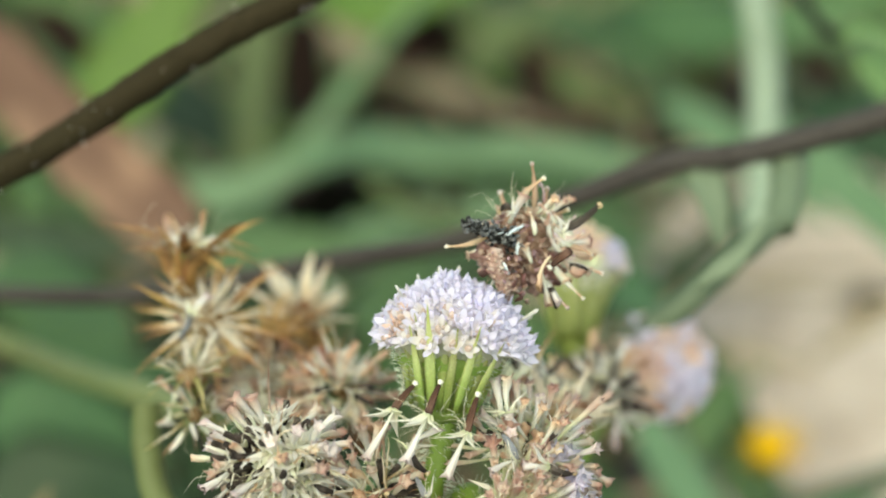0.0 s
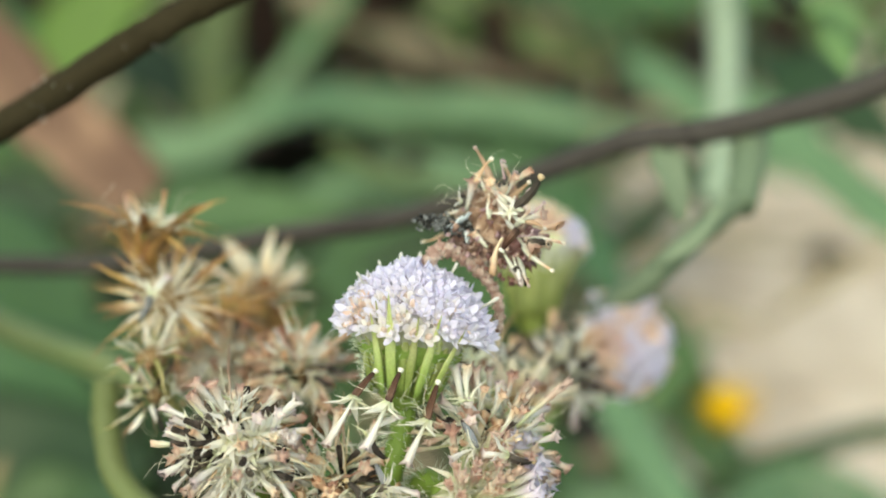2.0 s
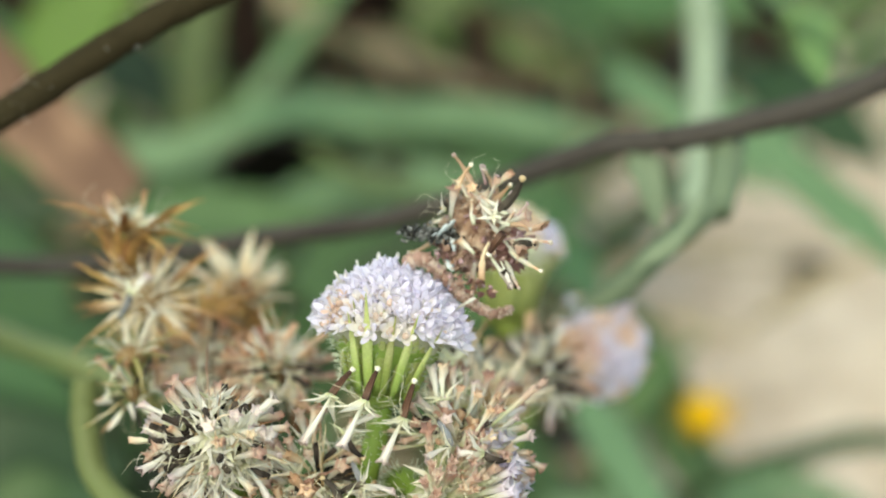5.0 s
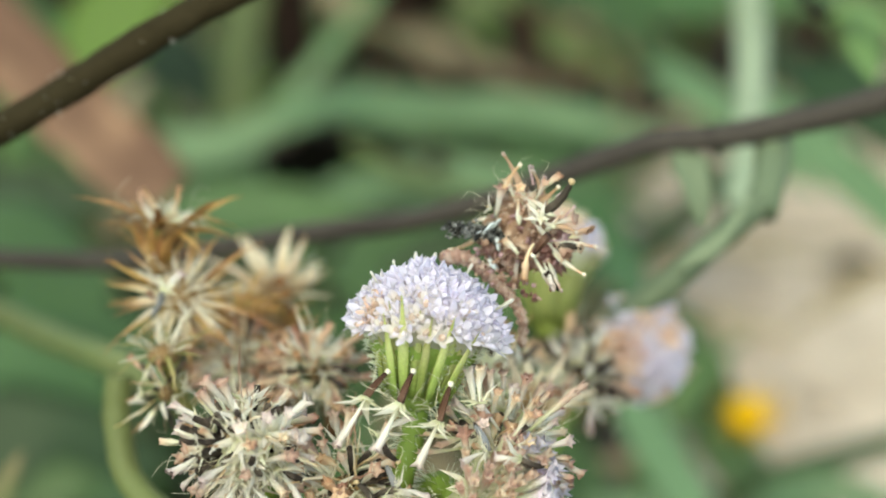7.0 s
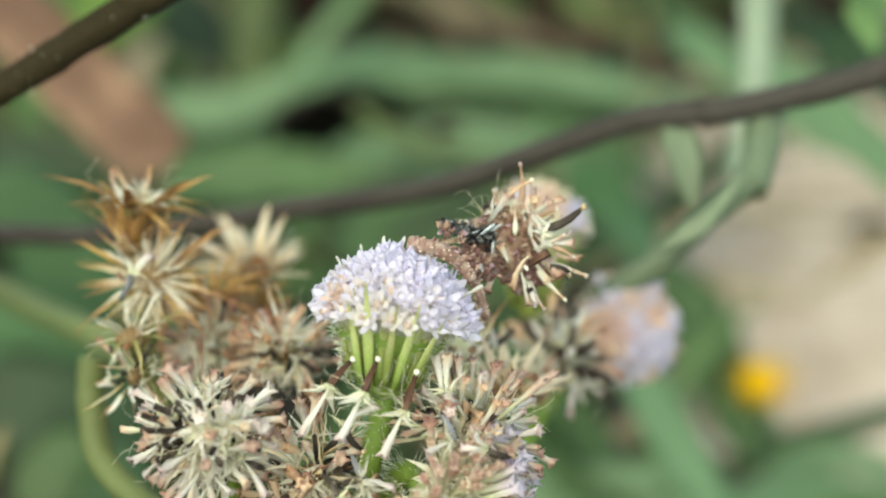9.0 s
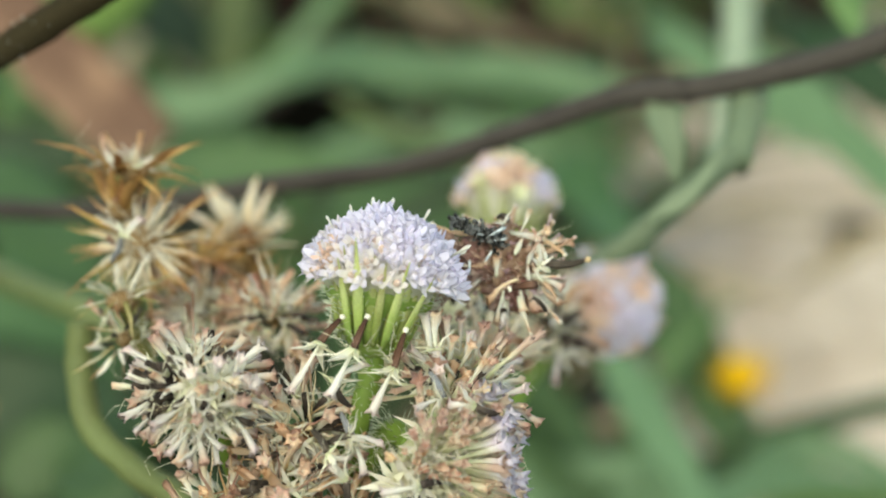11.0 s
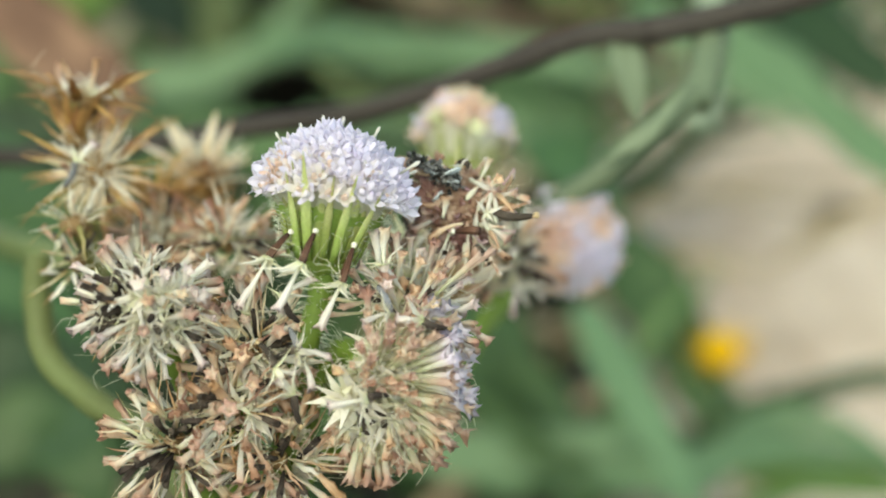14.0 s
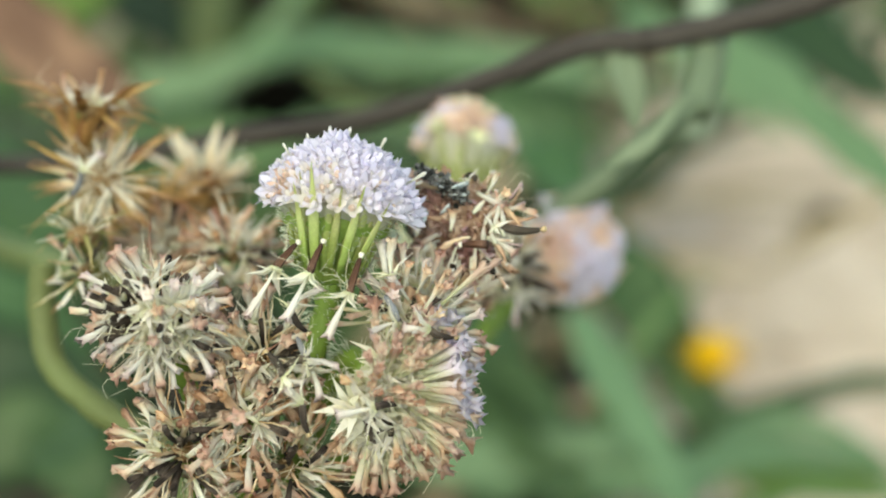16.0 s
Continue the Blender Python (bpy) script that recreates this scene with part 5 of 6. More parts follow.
D4 = dry_star((-0.00984, 0.06893, 0.08731), axis(-0.1, 0.95, 0.2), "olive dry flower head with thin curled bracts", 6, OLIVE_BRACTS, 9, (0.4, 1.35), 0.9, size=(0.6, 1.3), fluff=16)
stalk(D4, [(-0.00984, 0.06913, 0.08701), (-0.00925, 0.06910, 0.08519), (-0.00750, 0.06720, 0.08350)], 0.5, OLIVE)
seed_head((-0.00973, 0.06830, 0.08596), axis(-0.5, 0.2, 0.8), 1.7, "small pale seed head with dark seeds", 8, 18, 120, WITHERED, scale=0.72, rods=0.9, stars=0.45, tubes=0.4)
seed_head((-0.00746, 0.07363, 0.08414), axis(-0.1, 0.6, 0.8), 2.0, "brownish spent seed head behind the others", 9, 40, 120, WITHERED, stars=0.3, rods=0.2, tubes=0.95)
seed_head((-0.00419, 0.07056, 0.08584), axis(0.1, 0.8, 0.6), 1.8, "tan spent seed head behind the others", 10, 36, 120, WITHERED, stars=0.5, rods=0.2, tubes=0.9)

woody([(-0.00401, 0.06848, -0.00100), (-0.00308, 0.06355, 0.07035), (-0.00272, 0.06314, 0.07728), (-0.00291, 0.06423, 0.07941)], 1.6, STEM, "green main stem that carries the flower cluster", "green_stalk", group="green stalks", category="stalk")

# ---- the blurred heads on the right ----
F2 = fresh_head((0.00505, 0.08185, 0.08520), axis(0.05, 0.94, -0.33), 5.0, "flower head fading from lilac to peach over a green cup", 21, 120, 0.78, 1.15, 80, 3.0, PEACHES * 2 + CREAMS * 2, foot=0.75, top=1.0, fill=0.6, clump=1.5)
stalk(F2, [(0.00495, 0.08104, 0.08329), (0.00501, 0.08093, 0.08152), (0.00497, 0.07819, 0.07921), (0.00388, 0.07112, 0.07764)], 0.8, STEM)
F1 = fresh_head((0.01030, 0.08349, 0.07990), axis(0.42, 0.32, 0.85), 5.3, "lilac flower head with bands of peach-coloured withering florets", 22, 130, 0.46, 0.72, 92, 2.0, PEACHES, foot=0.9, big=1.0, fill=0.65, clump=2.2)
stalk(F1, [(0.00975, 0.08547, 0.07817), (0.00719, 0.08311, 0.07658), (0.00483, 0.07598, 0.07641)], 0.8, STEM)
S1 = seed_head((0.00705, 0.07696, 0.08229), axis(-0.2, 0.5, 0.85), 2.2, "blurred spent seed head with white scales and dark seeds", 23, 44, 120, WITHERED + WITHERED_WHITE[:2], rods=0.85, stars=0.7, strips=0.0, tubes=0.4, scale=1.15, reach=(0.7, 1.25))
stalk(S1, [(0.00705, 0.07716, 0.08199), (0.00629, 0.07619, 0.07981), (0.00400, 0.07150, 0.07760)], 0.7, STEM)
S2 = dry_star((0.00451, 0.06924, 0.08477), axis(0.05, 0.75, 0.65), "cream dry flower head behind the front heads", 24, CREAM_BRACTS, 24, (0.3, 1.2), 1.0)
stalk(S2, [(0.00451, 0.06944, 0.08447), (0.00363, 0.06891, 0.08166), (0.00100, 0.06550, 0.07850)], 0.7, STEM)
S3 = seed_head((0.00322, 0.07051, 0.08570), axis(0.2, 0.8, 0.5), 1.9, "tan spent seed head behind the fresh flower", 25, 34, 110, WITHERED, stars=0.3, rods=0.3)
stalk(S3, [(0.00322, 0.07071, 0.08540), (0.00257, 0.06998, 0.08222), (0.00060, 0.06600, 0.07850)], 0.7, STEM)

# ---- the fresh head ----
M1 = fresh_head((0.00030, 0.06412, 0.09118), axis(0.13, 0.985, 0.03), 6.0, "fresh pale lilac flower head over a green hairy cup", 31, 250, 0.05, 0.79, 90, 2.2, FLORETS[5:], 42, big=0.78, foot=1.05, styles=9, hairs=600, top=0.97, cone=0.2, fill=0.62, broad=(0.6, 0.95), blades=CUP_BRACTS, patch=axis(-0.62, 0.42, 0.66), pale=axis(-0.25, 0.1, 0.95), tall=((axis(-0.52, 0, 0.85), 0.9), (axis(-0.30, 0, 0.95), 1.45), (axis(0.05, 0, 1), 0.8), (axis(0.30, 0, 0.95), 0.95), (axis(0.62, 0, 0.78), 0.6)))
stalk(M1, [(0.00012, 0.06323, 0.08916), (-0.00004, 0.06264, 0.08790), (-0.00045, 0.06195, 0.08642), (-0.00071, 0.06268, 0.08568), (-0.00109, 0.06215, 0.08309), (-0.00168, 0.06141, 0.08008)], 0.9, STEM, hairs=320)

# ---- spent heads in front ----
L1 = seed_head((-0.00592, 0.06066, 0.08854), axis(-0.15, 0.2, 0.97), 2.9, "large spent seed head with white scale stars and dark seeds", 41, 125, 125, WITHERED_PALE + WITHERED_PINK[:2] + WITHERED_WHITE[:4], tubes=0.5, rods=0.38, stars=0.95, strips=0.25, paper=0.12, scale=0.92, reach=(0.65, 1.3), stray=0.4, slim=1.1)
stalk(L1, [(-0.00555, 0.06110, 0.08800), (-0.00486, 0.06250, 0.08371), (-0.00371, 0.06256, 0.07921)], 0.8, STEM)
L2 = seed_head((-0.00496, 0.05997, 0.08336), axis(-0.2, -0.1, 0.97), 2.3, "brown spent seed head with few dark seeds", 42, 56, 125, WITHERED[:3] + WITHERED_PALE + WITHERED_PINK[:2], stars=0.4, strips=0.9, paper=0.15, rods=0.5, tubes=0.9, slim=1.15, scale=0.95)
stalk(L2, [(-0.00496, 0.06017, 0.08306), (-0.00462, 0.06113, 0.08102), (-0.00360, 0.06220, 0.07900)], 0.7, STEM)
L3 = seed_head((-0.00250, 0.06206, 0.08597), axis(0.1, 0.1, 0.98), 2.2, "tan spent seed head with shed seeds among its scales", 43, 50, 120, WITHERED[:3] + WITHERED_PALE, stars=0.4, strips=0.9, paper=0.15, tubes=0.9, slim=1.15, scale=0.95)
stalk(L3, [(-0.00250, 0.06226, 0.08567), (-0.00260, 0.06302, 0.08250), (-0.00290, 0.06350, 0.07880)], 0.7, STEM)
L4 = seed_head((-0.00136, 0.06031, 0.08255), axis(0.3, -0.1, 0.95), 2.0, "brown spent seed head low in the cluster", 44, 46, 120, WITHERED[:3] + WITHERED_PALE[:2], stars=0.35, strips=0.9, paper=0.15, rods=0.4, tubes=0.9, slim=1.15, scale=0.95)
stalk(L4, [(-0.00136, 0.06051, 0.08225), (-0.00167, 0.06153, 0.08021), (-0.00260, 0.06280, 0.07820)], 0.7, STEM)
L5 = seed_head((-0.00291, 0.05994, 0.08488), axis(0.0, 0.0, 1.0), 1.8, "tan spent seed head between the others", 47, 40, 120, WITHERED[:3] + WITHERED_PALE, stars=0.45, strips=0.9, paper=0.15, rods=0.4, tubes=0.9, slim=1.15, scale=0.95)
stalk(L5, [(-0.00291, 0.06014, 0.08458), (-0.00296, 0.06126, 0.08201), (-0.00310, 0.06280, 0.07920)], 0.7, STEM)
R1 = fading_head((0.00190, 0.06079, 0.08571), axis(0.88, -0.32, 0.32), "spent flower head fading from lilac to brown over a green cup", 45, 230, 92, axis(0.92, 0.35, 0.15), axis(-0.1, -0.55, 0.83))
stalk(R1, [(0.00160, 0.06125, 0.08610), (0.00073, 0.06240, 0.08590), (-0.00029, 0.06253, 0.08386), (-0.00108, 0.06180, 0.08084)], 0.95, STEM, hairs=160)
R2 = seed_head((0.00300, 0.06265, 0.08724), axis(0.4, 0.8, 0.45), 2.6, "small spent head with upright cream florets", 46, 64, 88, WITHERED_PALE + WITHERED_WHITE[:3] + TUBES_PALE[:3], stars=0.25, rods=0.15, tubes=0.95, stray=0.3, strips=0.05, paper=0.1, slim=0.85, scale=1.0)
stalk(R2, [(0.00300, 0.06285, 0.08694), (0.00205, 0.06341, 0.08354), (-0.00080, 0.06330, 0.07950)], 0.7, STEM)

# ---- shed seeds caught under the fresh head ----
loose_seed((-0.00099, 0.06172, 0.09098), (-0.00171, 0.06124, 0.09023), (-0.00250, 0.06028, 0.08889), 1, "shed dark red seed with a white scale star and cream floret", reach=1.2)
loose_seed((-0.00010, 0.06140, 0.09120), (-0.00052, 0.06070, 0.09035), (-0.00125, 0.05985, 0.08895), 2, "shed dark red seed with a white scale star and cream floret", reach=1.2)
loose_seed((0.00122, 0.06165, 0.09057), (0.00085, 0.06095, 0.08949), (0.00015, 0.06020, 0.08812), 0, "shed brown seed with a white scale star and pale floret", reach=1.2)
loose_seed((0.00270, 0.06148, 0.08804), (0.00222, 0.06179, 0.08898), (0.00192, 0.06286, 0.09049), 4, "shed grey-brown seed with a cream floret pointing up", red=False)
loose_seed((-0.00095, 0.06063, 0.08782), (-0.00042, 0.05985, 0.08706), (0.00010, 0.05912, 0.08642), 10, "shed dark seed with a white star across a green stem", red=False, grey=True)
loose_seed((-0.00146, 0.05951, 0.08715), (-0.00062, 0.05935, 0.08762), (0.00042, 0.05946, 0.08786), 11, "shed seed with a thin white star across a green stem", red=False)
loose_seed((-0.00041, 0.05850, 0.08518), (-0.00065, 0.05868, 0.08631), (-0.00125, 0.05890, 0.08673), 12, "shed dark seed hanging low between spent heads", red=False)
loose_seed((0.00264, 0.05808, 0.08673), (0.00195, 0.05786, 0.08675), (0.00064, 0.05789, 0.08632), 7, "shed dark seed with a white star on a fading head", red=False)
loose_seed((0.00208, 0.06069, 0.08954), (0.00253, 0.06009, 0.08883), (0.00154, 0.05989, 0.08873), 8, "shed grey seed with a cream floret beside the stem", red=False, grey=True)
loose_seed((0.00458, 0.06006, 0.08834), (0.00369, 0.05986, 0.08871), (0.00281, 0.05992, 0.08881), 9, "shed dark seed lying on a fading head", red=False)
loose_seed((0.00240, 0.06135, 0.08931), (0.00230, 0.06162, 0.08983), (0.00200, 0.06221, 0.09099), 3, "upright cream floret with its pale seed", red=True, pool=WITHERED_PALE)
loose_seed((-0.00194, 0.05947, 0.08784), (-0.00132, 0.05909, 0.08711), (-0.00073, 0.05890, 0.08675), 3, "shed dark seed lying on a spent head", red=False)
loose_seed((-0.00056, 0.06070, 0.08797), (-0.00121, 0.06089, 0.08880), (-0.00061, 0.06132, 0.08966), 6, "shed dark seed hanging beside a green stem", red=False)

# ---- the caterpillar, dressed in scraps of flowers ----

caterpillar = thing("caterpillar", pose(0, 0, 0), "looper caterpillar disguised with withered florets, seeds and black droppings", "caterpillar")


def crumb_meshes():
    """Small rough lumps of chewed flower."""
    out = []
    for k in range(6):
        bm = bmesh.new()
        blob(bm, (0, 0, 0), 0.12 * MM, (1.1, 0.6, 1.3), 1.3, 2.6, 2)
        out.append(mesh("crumb", bm, DEBRIS if k < 4 else MAUVE if k < 5 else WART))
    return out


CRUMBS = crumb_meshes()


def dress():
    rr = random.Random(12)
    c = caterpillar
    bm = bmesh.new()
    blob(bm, (-0.35 * MM, 0.5 * MM, -0.9 * MM), 0.95 * MM, (1.15, 0.8, 1.1), 1.0, 4.0, 4)
    part("body_coat", mesh("body_coat", bm, DEBRIS), c, label="coat of red-brown flower scraps")
    bm = bmesh.new()
    blob(bm, (0.35 * MM, 0.45 * MM, -1.95 * MM), 0.75 * MM, (1.1, 0.7, 0.95), 1.0, 4.0, 4)
    part("body_coat", mesh("body_coat", bm, DEBRIS), c)
    bm = bmesh.new()
    blob(bm, (-1.05 * MM, 0.1 * MM, -1.45 * MM), 0.72 * MM, (1.1, 0.7, 0.9), 1.0, 4.0, 4)
    part("body_coat", mesh("body_coat", bm, DEBRIS), c)
    for k in range(70):
        v = Vector((rr.gauss(0, 1), rr.gauss(-0.6, 0.7), rr.gauss(0, 1))).normalized()
        part("crumb", rr.choice(CRUMBS), c, facing(Vector((-1.05 + v.x * 0.85, 0.1 + v.y * 0.55, -1.45 + v.z * 0.7)) * MM, (rr.gauss(0, 1), rr.gauss(0, 1), rr.gauss(0, 1)), 0, rr.uniform(0.3, 0.9)))
    for k in range(340):
        v = Vector((rr.gauss(0, 1), rr.gauss(-0.4, 0.8), rr.gauss(0, 1))).normalized()
        low = k % 3 == 0
        p = Vector((0.35 + v.x * 0.95, 0.45 + v.y * 0.6, -1.95 + v.z * 0.85)) if low else Vector((-0.3 + v.x * 1.2, 0.5 + v.y * 0.85, -0.85 + v.z * 1.15))
        part("crumb", rr.choice(CRUMBS), c, facing(p * MM, (rr.gauss(0, 1), rr.gauss(0, 1), rr.gauss(0, 1)), 0, rr.uniform(0.35, 1.1)))
    for k in range(60):
        v = Vector((rr.gauss(0, 1), rr.gauss(-0.6, 0.6), rr.gauss(0, 1))).normalized()
        p = Vector((-0.3 + v.x * 1.2, 0.5 + v.y * 0.9, -0.85 + v.z * 1.15))
        part("chaff", rr.choice(STRIPS[:2] + STRIPS[3:5]), c, facing(p * MM, Vector((rr.gauss(0, 1), rr.gauss(0, 0.5), rr.gauss(0, 1))) + v * 0.5, rr.uniform(0, 6), rr.uniform(0.2, 0.42)))
    bits = []
    for k in range(8):
        bm = bmesh.new()
        if k < 4:
            blob(bm, (0, 0, 0), 0.10 * MM, (1, 0.8, 1.3), 1.0, 2.4, 2)
            bits.append(mesh("dropping", bm, FRASS if k < 2 else FRASS_GREY))
        else:
            sweep(bm, [Vector((0, 0, z)) * MM for z in (-0.17, -0.07, 0.05, 0.16)], [w * MM for w in (0.03, 0.10, 0.08, 0.02)], [w * MM for w in (0.02, 0.04, 0.04, 0.01)], 5, (0, 1, 0.2), rough=0.6)
            bits.append(mesh("dropping", bm, FRASS if k < 6 else FRASS_GREY))
    a, b = Vector((-2.55, -0.02)), Vector((-0.70, -0.80))
    hub = Vector((-1.3, -0.75, -0.55))
    bm = bmesh.new()
    sweep(bm, [Vector((p[0], 0.1, p[1])) * MM - Vector((hub.x, 0, hub.z)) * MM for p in (a, a.lerp(b, 0.35), a.lerp(b, 0.7), b)], [w * MM for w in (0.12, 0.3, 0.36, 0.15)], sides=8, rough=0.6)
    crust = part("crust", mesh("crust", bm, FRASS), c, Matrix.Translation(hub * MM), "crust of black droppings")
    for k in range(420):
        f = rr.random()
        p, w = a.lerp(b, f), 0.6 + 0.5 * f
        d = Vector((rr.gauss(0.9, 0.7), rr.gauss(0, 0.5), rr.gauss(-0.35, 0.7)))
        part("dropping", rr.choice(bits), crust, facing((Vector((p[0] + rr.gauss(0, 0.08), rr.gauss(-0.75, 0.22), p[1] + rr.gauss(-0.03, 0.17) * w)) - hub) * MM, d, rr.uniform(0, 6), rr.uniform(0.4, 0.9)))
    bm = bmesh.new()
    blob(bm, (0, 0, 0), 0.26 * MM, (0.75, 0.2, 1.0), 0.9, 2.5, 3)
    white = mesh("white_scrap", bm, SHELL)
    part("white_scrap", white, crust, facing(Vector((0.42, -0.3, 0.05)) * MM, (1, 0, 0.5), 0, 1.2), "bluish white scrap")
    for (x, z), y, d, s in (((-0.75, -1.15), -1.0, (0.2, 0, 1), 0.9), ((-1.25, -1.78), -0.95, (-0.3, 0, 1), 1.0), ((-0.58, -0.42), -0.9, (1, 0, 0.6), 0.9), ((-1.32, -0.52), -1.0, (1, 0, 0.2), 0.5)):
        part("white_scrap", white, c, facing((x * MM, y * MM, z * MM), d, 0, s), "bluish white scrap")

    knot = Vector((0.15, 0.1, 0.1))
    bm = bmesh.new()
    blob(bm, (0, 0, 0), 0.3 * MM, (1.1, 0.8, 0.8), 1.4, 3.5, 3)
    tuft = part("tuft", mesh("tuft", bm, DEBRIS), c, Matrix.Translation(knot * MM), "tuft of upright withered florets")

    def scrap(kind, data, p, q, y=-0.3, y2=-0.4, thick=1.0, base=1.6, on=c, hub=Vector()):
        p, q = Vector((p[0], y, p[1])) - hub, Vector((q[0], y2, q[1])) - hub
        part(kind, data, on, facing(p * MM, q - p, rr.uniform(0, 6)) @ Matrix.Diagonal((thick, thick, (q - p).length / base, 1)))

    scrap("withered_corolla", NECKS[0], (0.31, 0.25), (0.70, 1.88), 0, -0.1, 0.8, 2.0, tuft, knot)
    scrap("withered_corolla", NECKS[1], (-0.47, 0.33), (0.36, 1.64), -0.2, -0.2, 0.8, 2.0, tuft, knot)
    scrap("withered_corolla", NECKS[2], (0.61, -0.58), (1.28, 0.67), 0.6, 0.9, 1.0, 2.0)
    scrap("withered_corolla", NECKS[3], (-0.31, -0.42), (-0.74, 1.09), 0.7, 1.0, 1.0, 2.0)
    scrap("withered_corolla", NECKS[1], (1.22, -1.23), (2.26, -1.29), -0.3, -0.4, 0.7, 2.0)
    scrap("withered_corolla", NECKS[0], (0.28, -0.36), (1.67, 0.05), 0.4, 0.7, 0.8, 2.0)
    scrap("withered_corolla", NECKS[2], (-1.62, -0.60), (-2.98, -1.24), -0.1, -0.2, 0.6, 2.0)
    for k in range(40):
        v = Vector((rr.gauss(0, 1), rr.gauss(-0.5, 0.6), rr.gauss(0.3, 1))).normalized()
        part("bristle", rr.choice(THREADS), c, facing(Vector((-0.2 + v.x * 1.2, 0.4 + v.y * 0.8, -0.6 + v.z * 1.1)) * MM, v, rr.uniform(0, 6), rr.uniform(0.25, 0.6)))
    scrap("withered_corolla", WITHERED_PALE[2], (-0.80, -0.21), (-0.17, 0.78), -0.4, -0.4, 1.2, 1.6, tuft, knot)
    for (x, z), d, s in (((0.9, -1.7), (1, -0.3, -0.5), 0.8), ((0.8, -2.1), (0.7, -0.4, -0.9), 0.75), ((0.5, -2.4), (0.2, -0.4, -1), 0.7), ((1.0, -1.9), (1, -0.2, -0.1), 0.85), ((0.7, -1.3), (0.9, -0.5, 0.2), 0.7), ((0.3, -2.3), (0.5, -0.8, -0.7), 0.7)):
        part("withered_corolla", rr.choice(WITHERED_PALE + WITHERED_WHITE[:2] + NECKS_PALE), c, facing((x * MM, -0.1 * MM, z * MM), d, rr.uniform(0, 6), s))
    for x, z, dx, dz, s in ((1.35, -0.55, 0.7, -0.7, 0.42), (1.55, -0.85, 0.8, -0.5, 0.45), (1.2, -0.95, 0.5, -0.9, 0.5), (1.45, -1.25, 0.9, -0.3, 0.4), (0.95, -0.45, 0.3, -1.0, 0.5), (0.7, -0.9, 0.2, -1.0, 0.45), (1.05, -1.5, 0.7, -0.8, 0.45), (0.1, -0.75, -0.1, -1.0, 0.5)):
        part("withered_corolla", rr.choice(NECKS_PALE * 2 + NECKS[:2]), c, facing(Vector((x, -0.55, z)) * MM, (-dx, 0.2, -dz), rr.uniform(0, 6), s) @ Matrix.Diagonal((1.5, 1.5, 1, 1)))
    scrap("achene", RODS[0], (2.62, 0.08), (1.13, -0.65), -0.6, -0.5, 1.2, 1.4)
    scrap("achene", RODS_RED[1], (0.43, -1.95), (1.31, -1.41), -0.95, -0.95, 1.15, 1.4)
    scrap("achene", RODS[3], (0.63, -3.49), (0.49, -2.81), -0.4, -0.5, 0.9, 1.5)
    scrap("achene", RODS[2], (-1.04, 0.26), (-0.59, 0.38), -0.2, -0.1, 0.9, 1.5)
    scrap("withered_corolla", WITHERED_PALE[0], (1.25, -1.13), (2.17, -1.15), -0.4, -0.4)
    scrap("withered_corolla", WITHERED[3], (1.08, -1.62), (1.42, -2.55), -0.3, -0.5, 1.4)
    scrap("withered_corolla", WITHERED[4], (1.48, -1.43), (1.95, -2.02), -0.1, -0.2, 1.4)
    scrap("achene", RODS[1], (2.08, -2.29), (1.27, -2.01), -0.5, -0.5, 1.0, 1.45)
    scrap("withered_corolla", WITHERED_PALE[3], (0.22, -2.10), (0.44, -3.38), -0.5, -0.5)
    scrap("withered_corolla", WITHERED[2], (0.53, -1.55), (-0.35, -2.13), -0.8, -0.9)
    scrap("withered_corolla", WITHERED_PALE[4], (-0.21, -1.73), (-0.41, -1.01), -0.8, -0.9)
    for (x, z), y, d in (((1.10, 0.03), 0.0, (0.3, -0.2, 1)), ((1.45, -0.58), -0.2, (0.6, -0.2, 1)), ((1.59, -1.13), -0.1, (1, -0.3, 0.7)), ((0.80, 0.46), 0.2, (0.1, 0, 1)), ((0.84, -1.65), -0.4, (1, -0.4, -0.2))):
        part("curled_style", rr.choice(HOOKS), c, facing((x * MM, y * MM, z * MM), d, rr.uniform(-0.5, 0.5), rr.uniform(0.45, 0.7)))
    for (x, z), s, d in (((1.07, -0.80), 0.6, (0.5, -1, 0.5)), ((-0.68, 0.14), 0.5, (-0.6, -0.5, 0.7))):
        part("pappus", STARS[2], c, facing((x * MM, -0.75 * MM, z * MM), d, rr.uniform(0, 6), s))
    for k in range(16):
        v = Vector((rr.gauss(-0.1, 1), rr.gauss(-0.5, 0.7), rr.gauss(0.1, 1))).normalized()
        p = Vector((-0.1, 0.4, -0.75)) + Vector((v.x * 1.1, v.y * 0.75, v.z * 0.95))
        d = v + Vector((rr.gauss(0, 0.9), rr.gauss(0, 0.5), rr.gauss(0, 0.9)))
        part("withered_corolla", rr.choice(NECKS[:1] + NECKS_PALE + WITHERED_PALE * 2 + WITHERED_PINK[:2]), c, facing(p * MM, d, rr.uniform(0, 6), rr.uniform(0.4, 0.85)))

    return crust, tuft

CRUST, TUFT = dress()


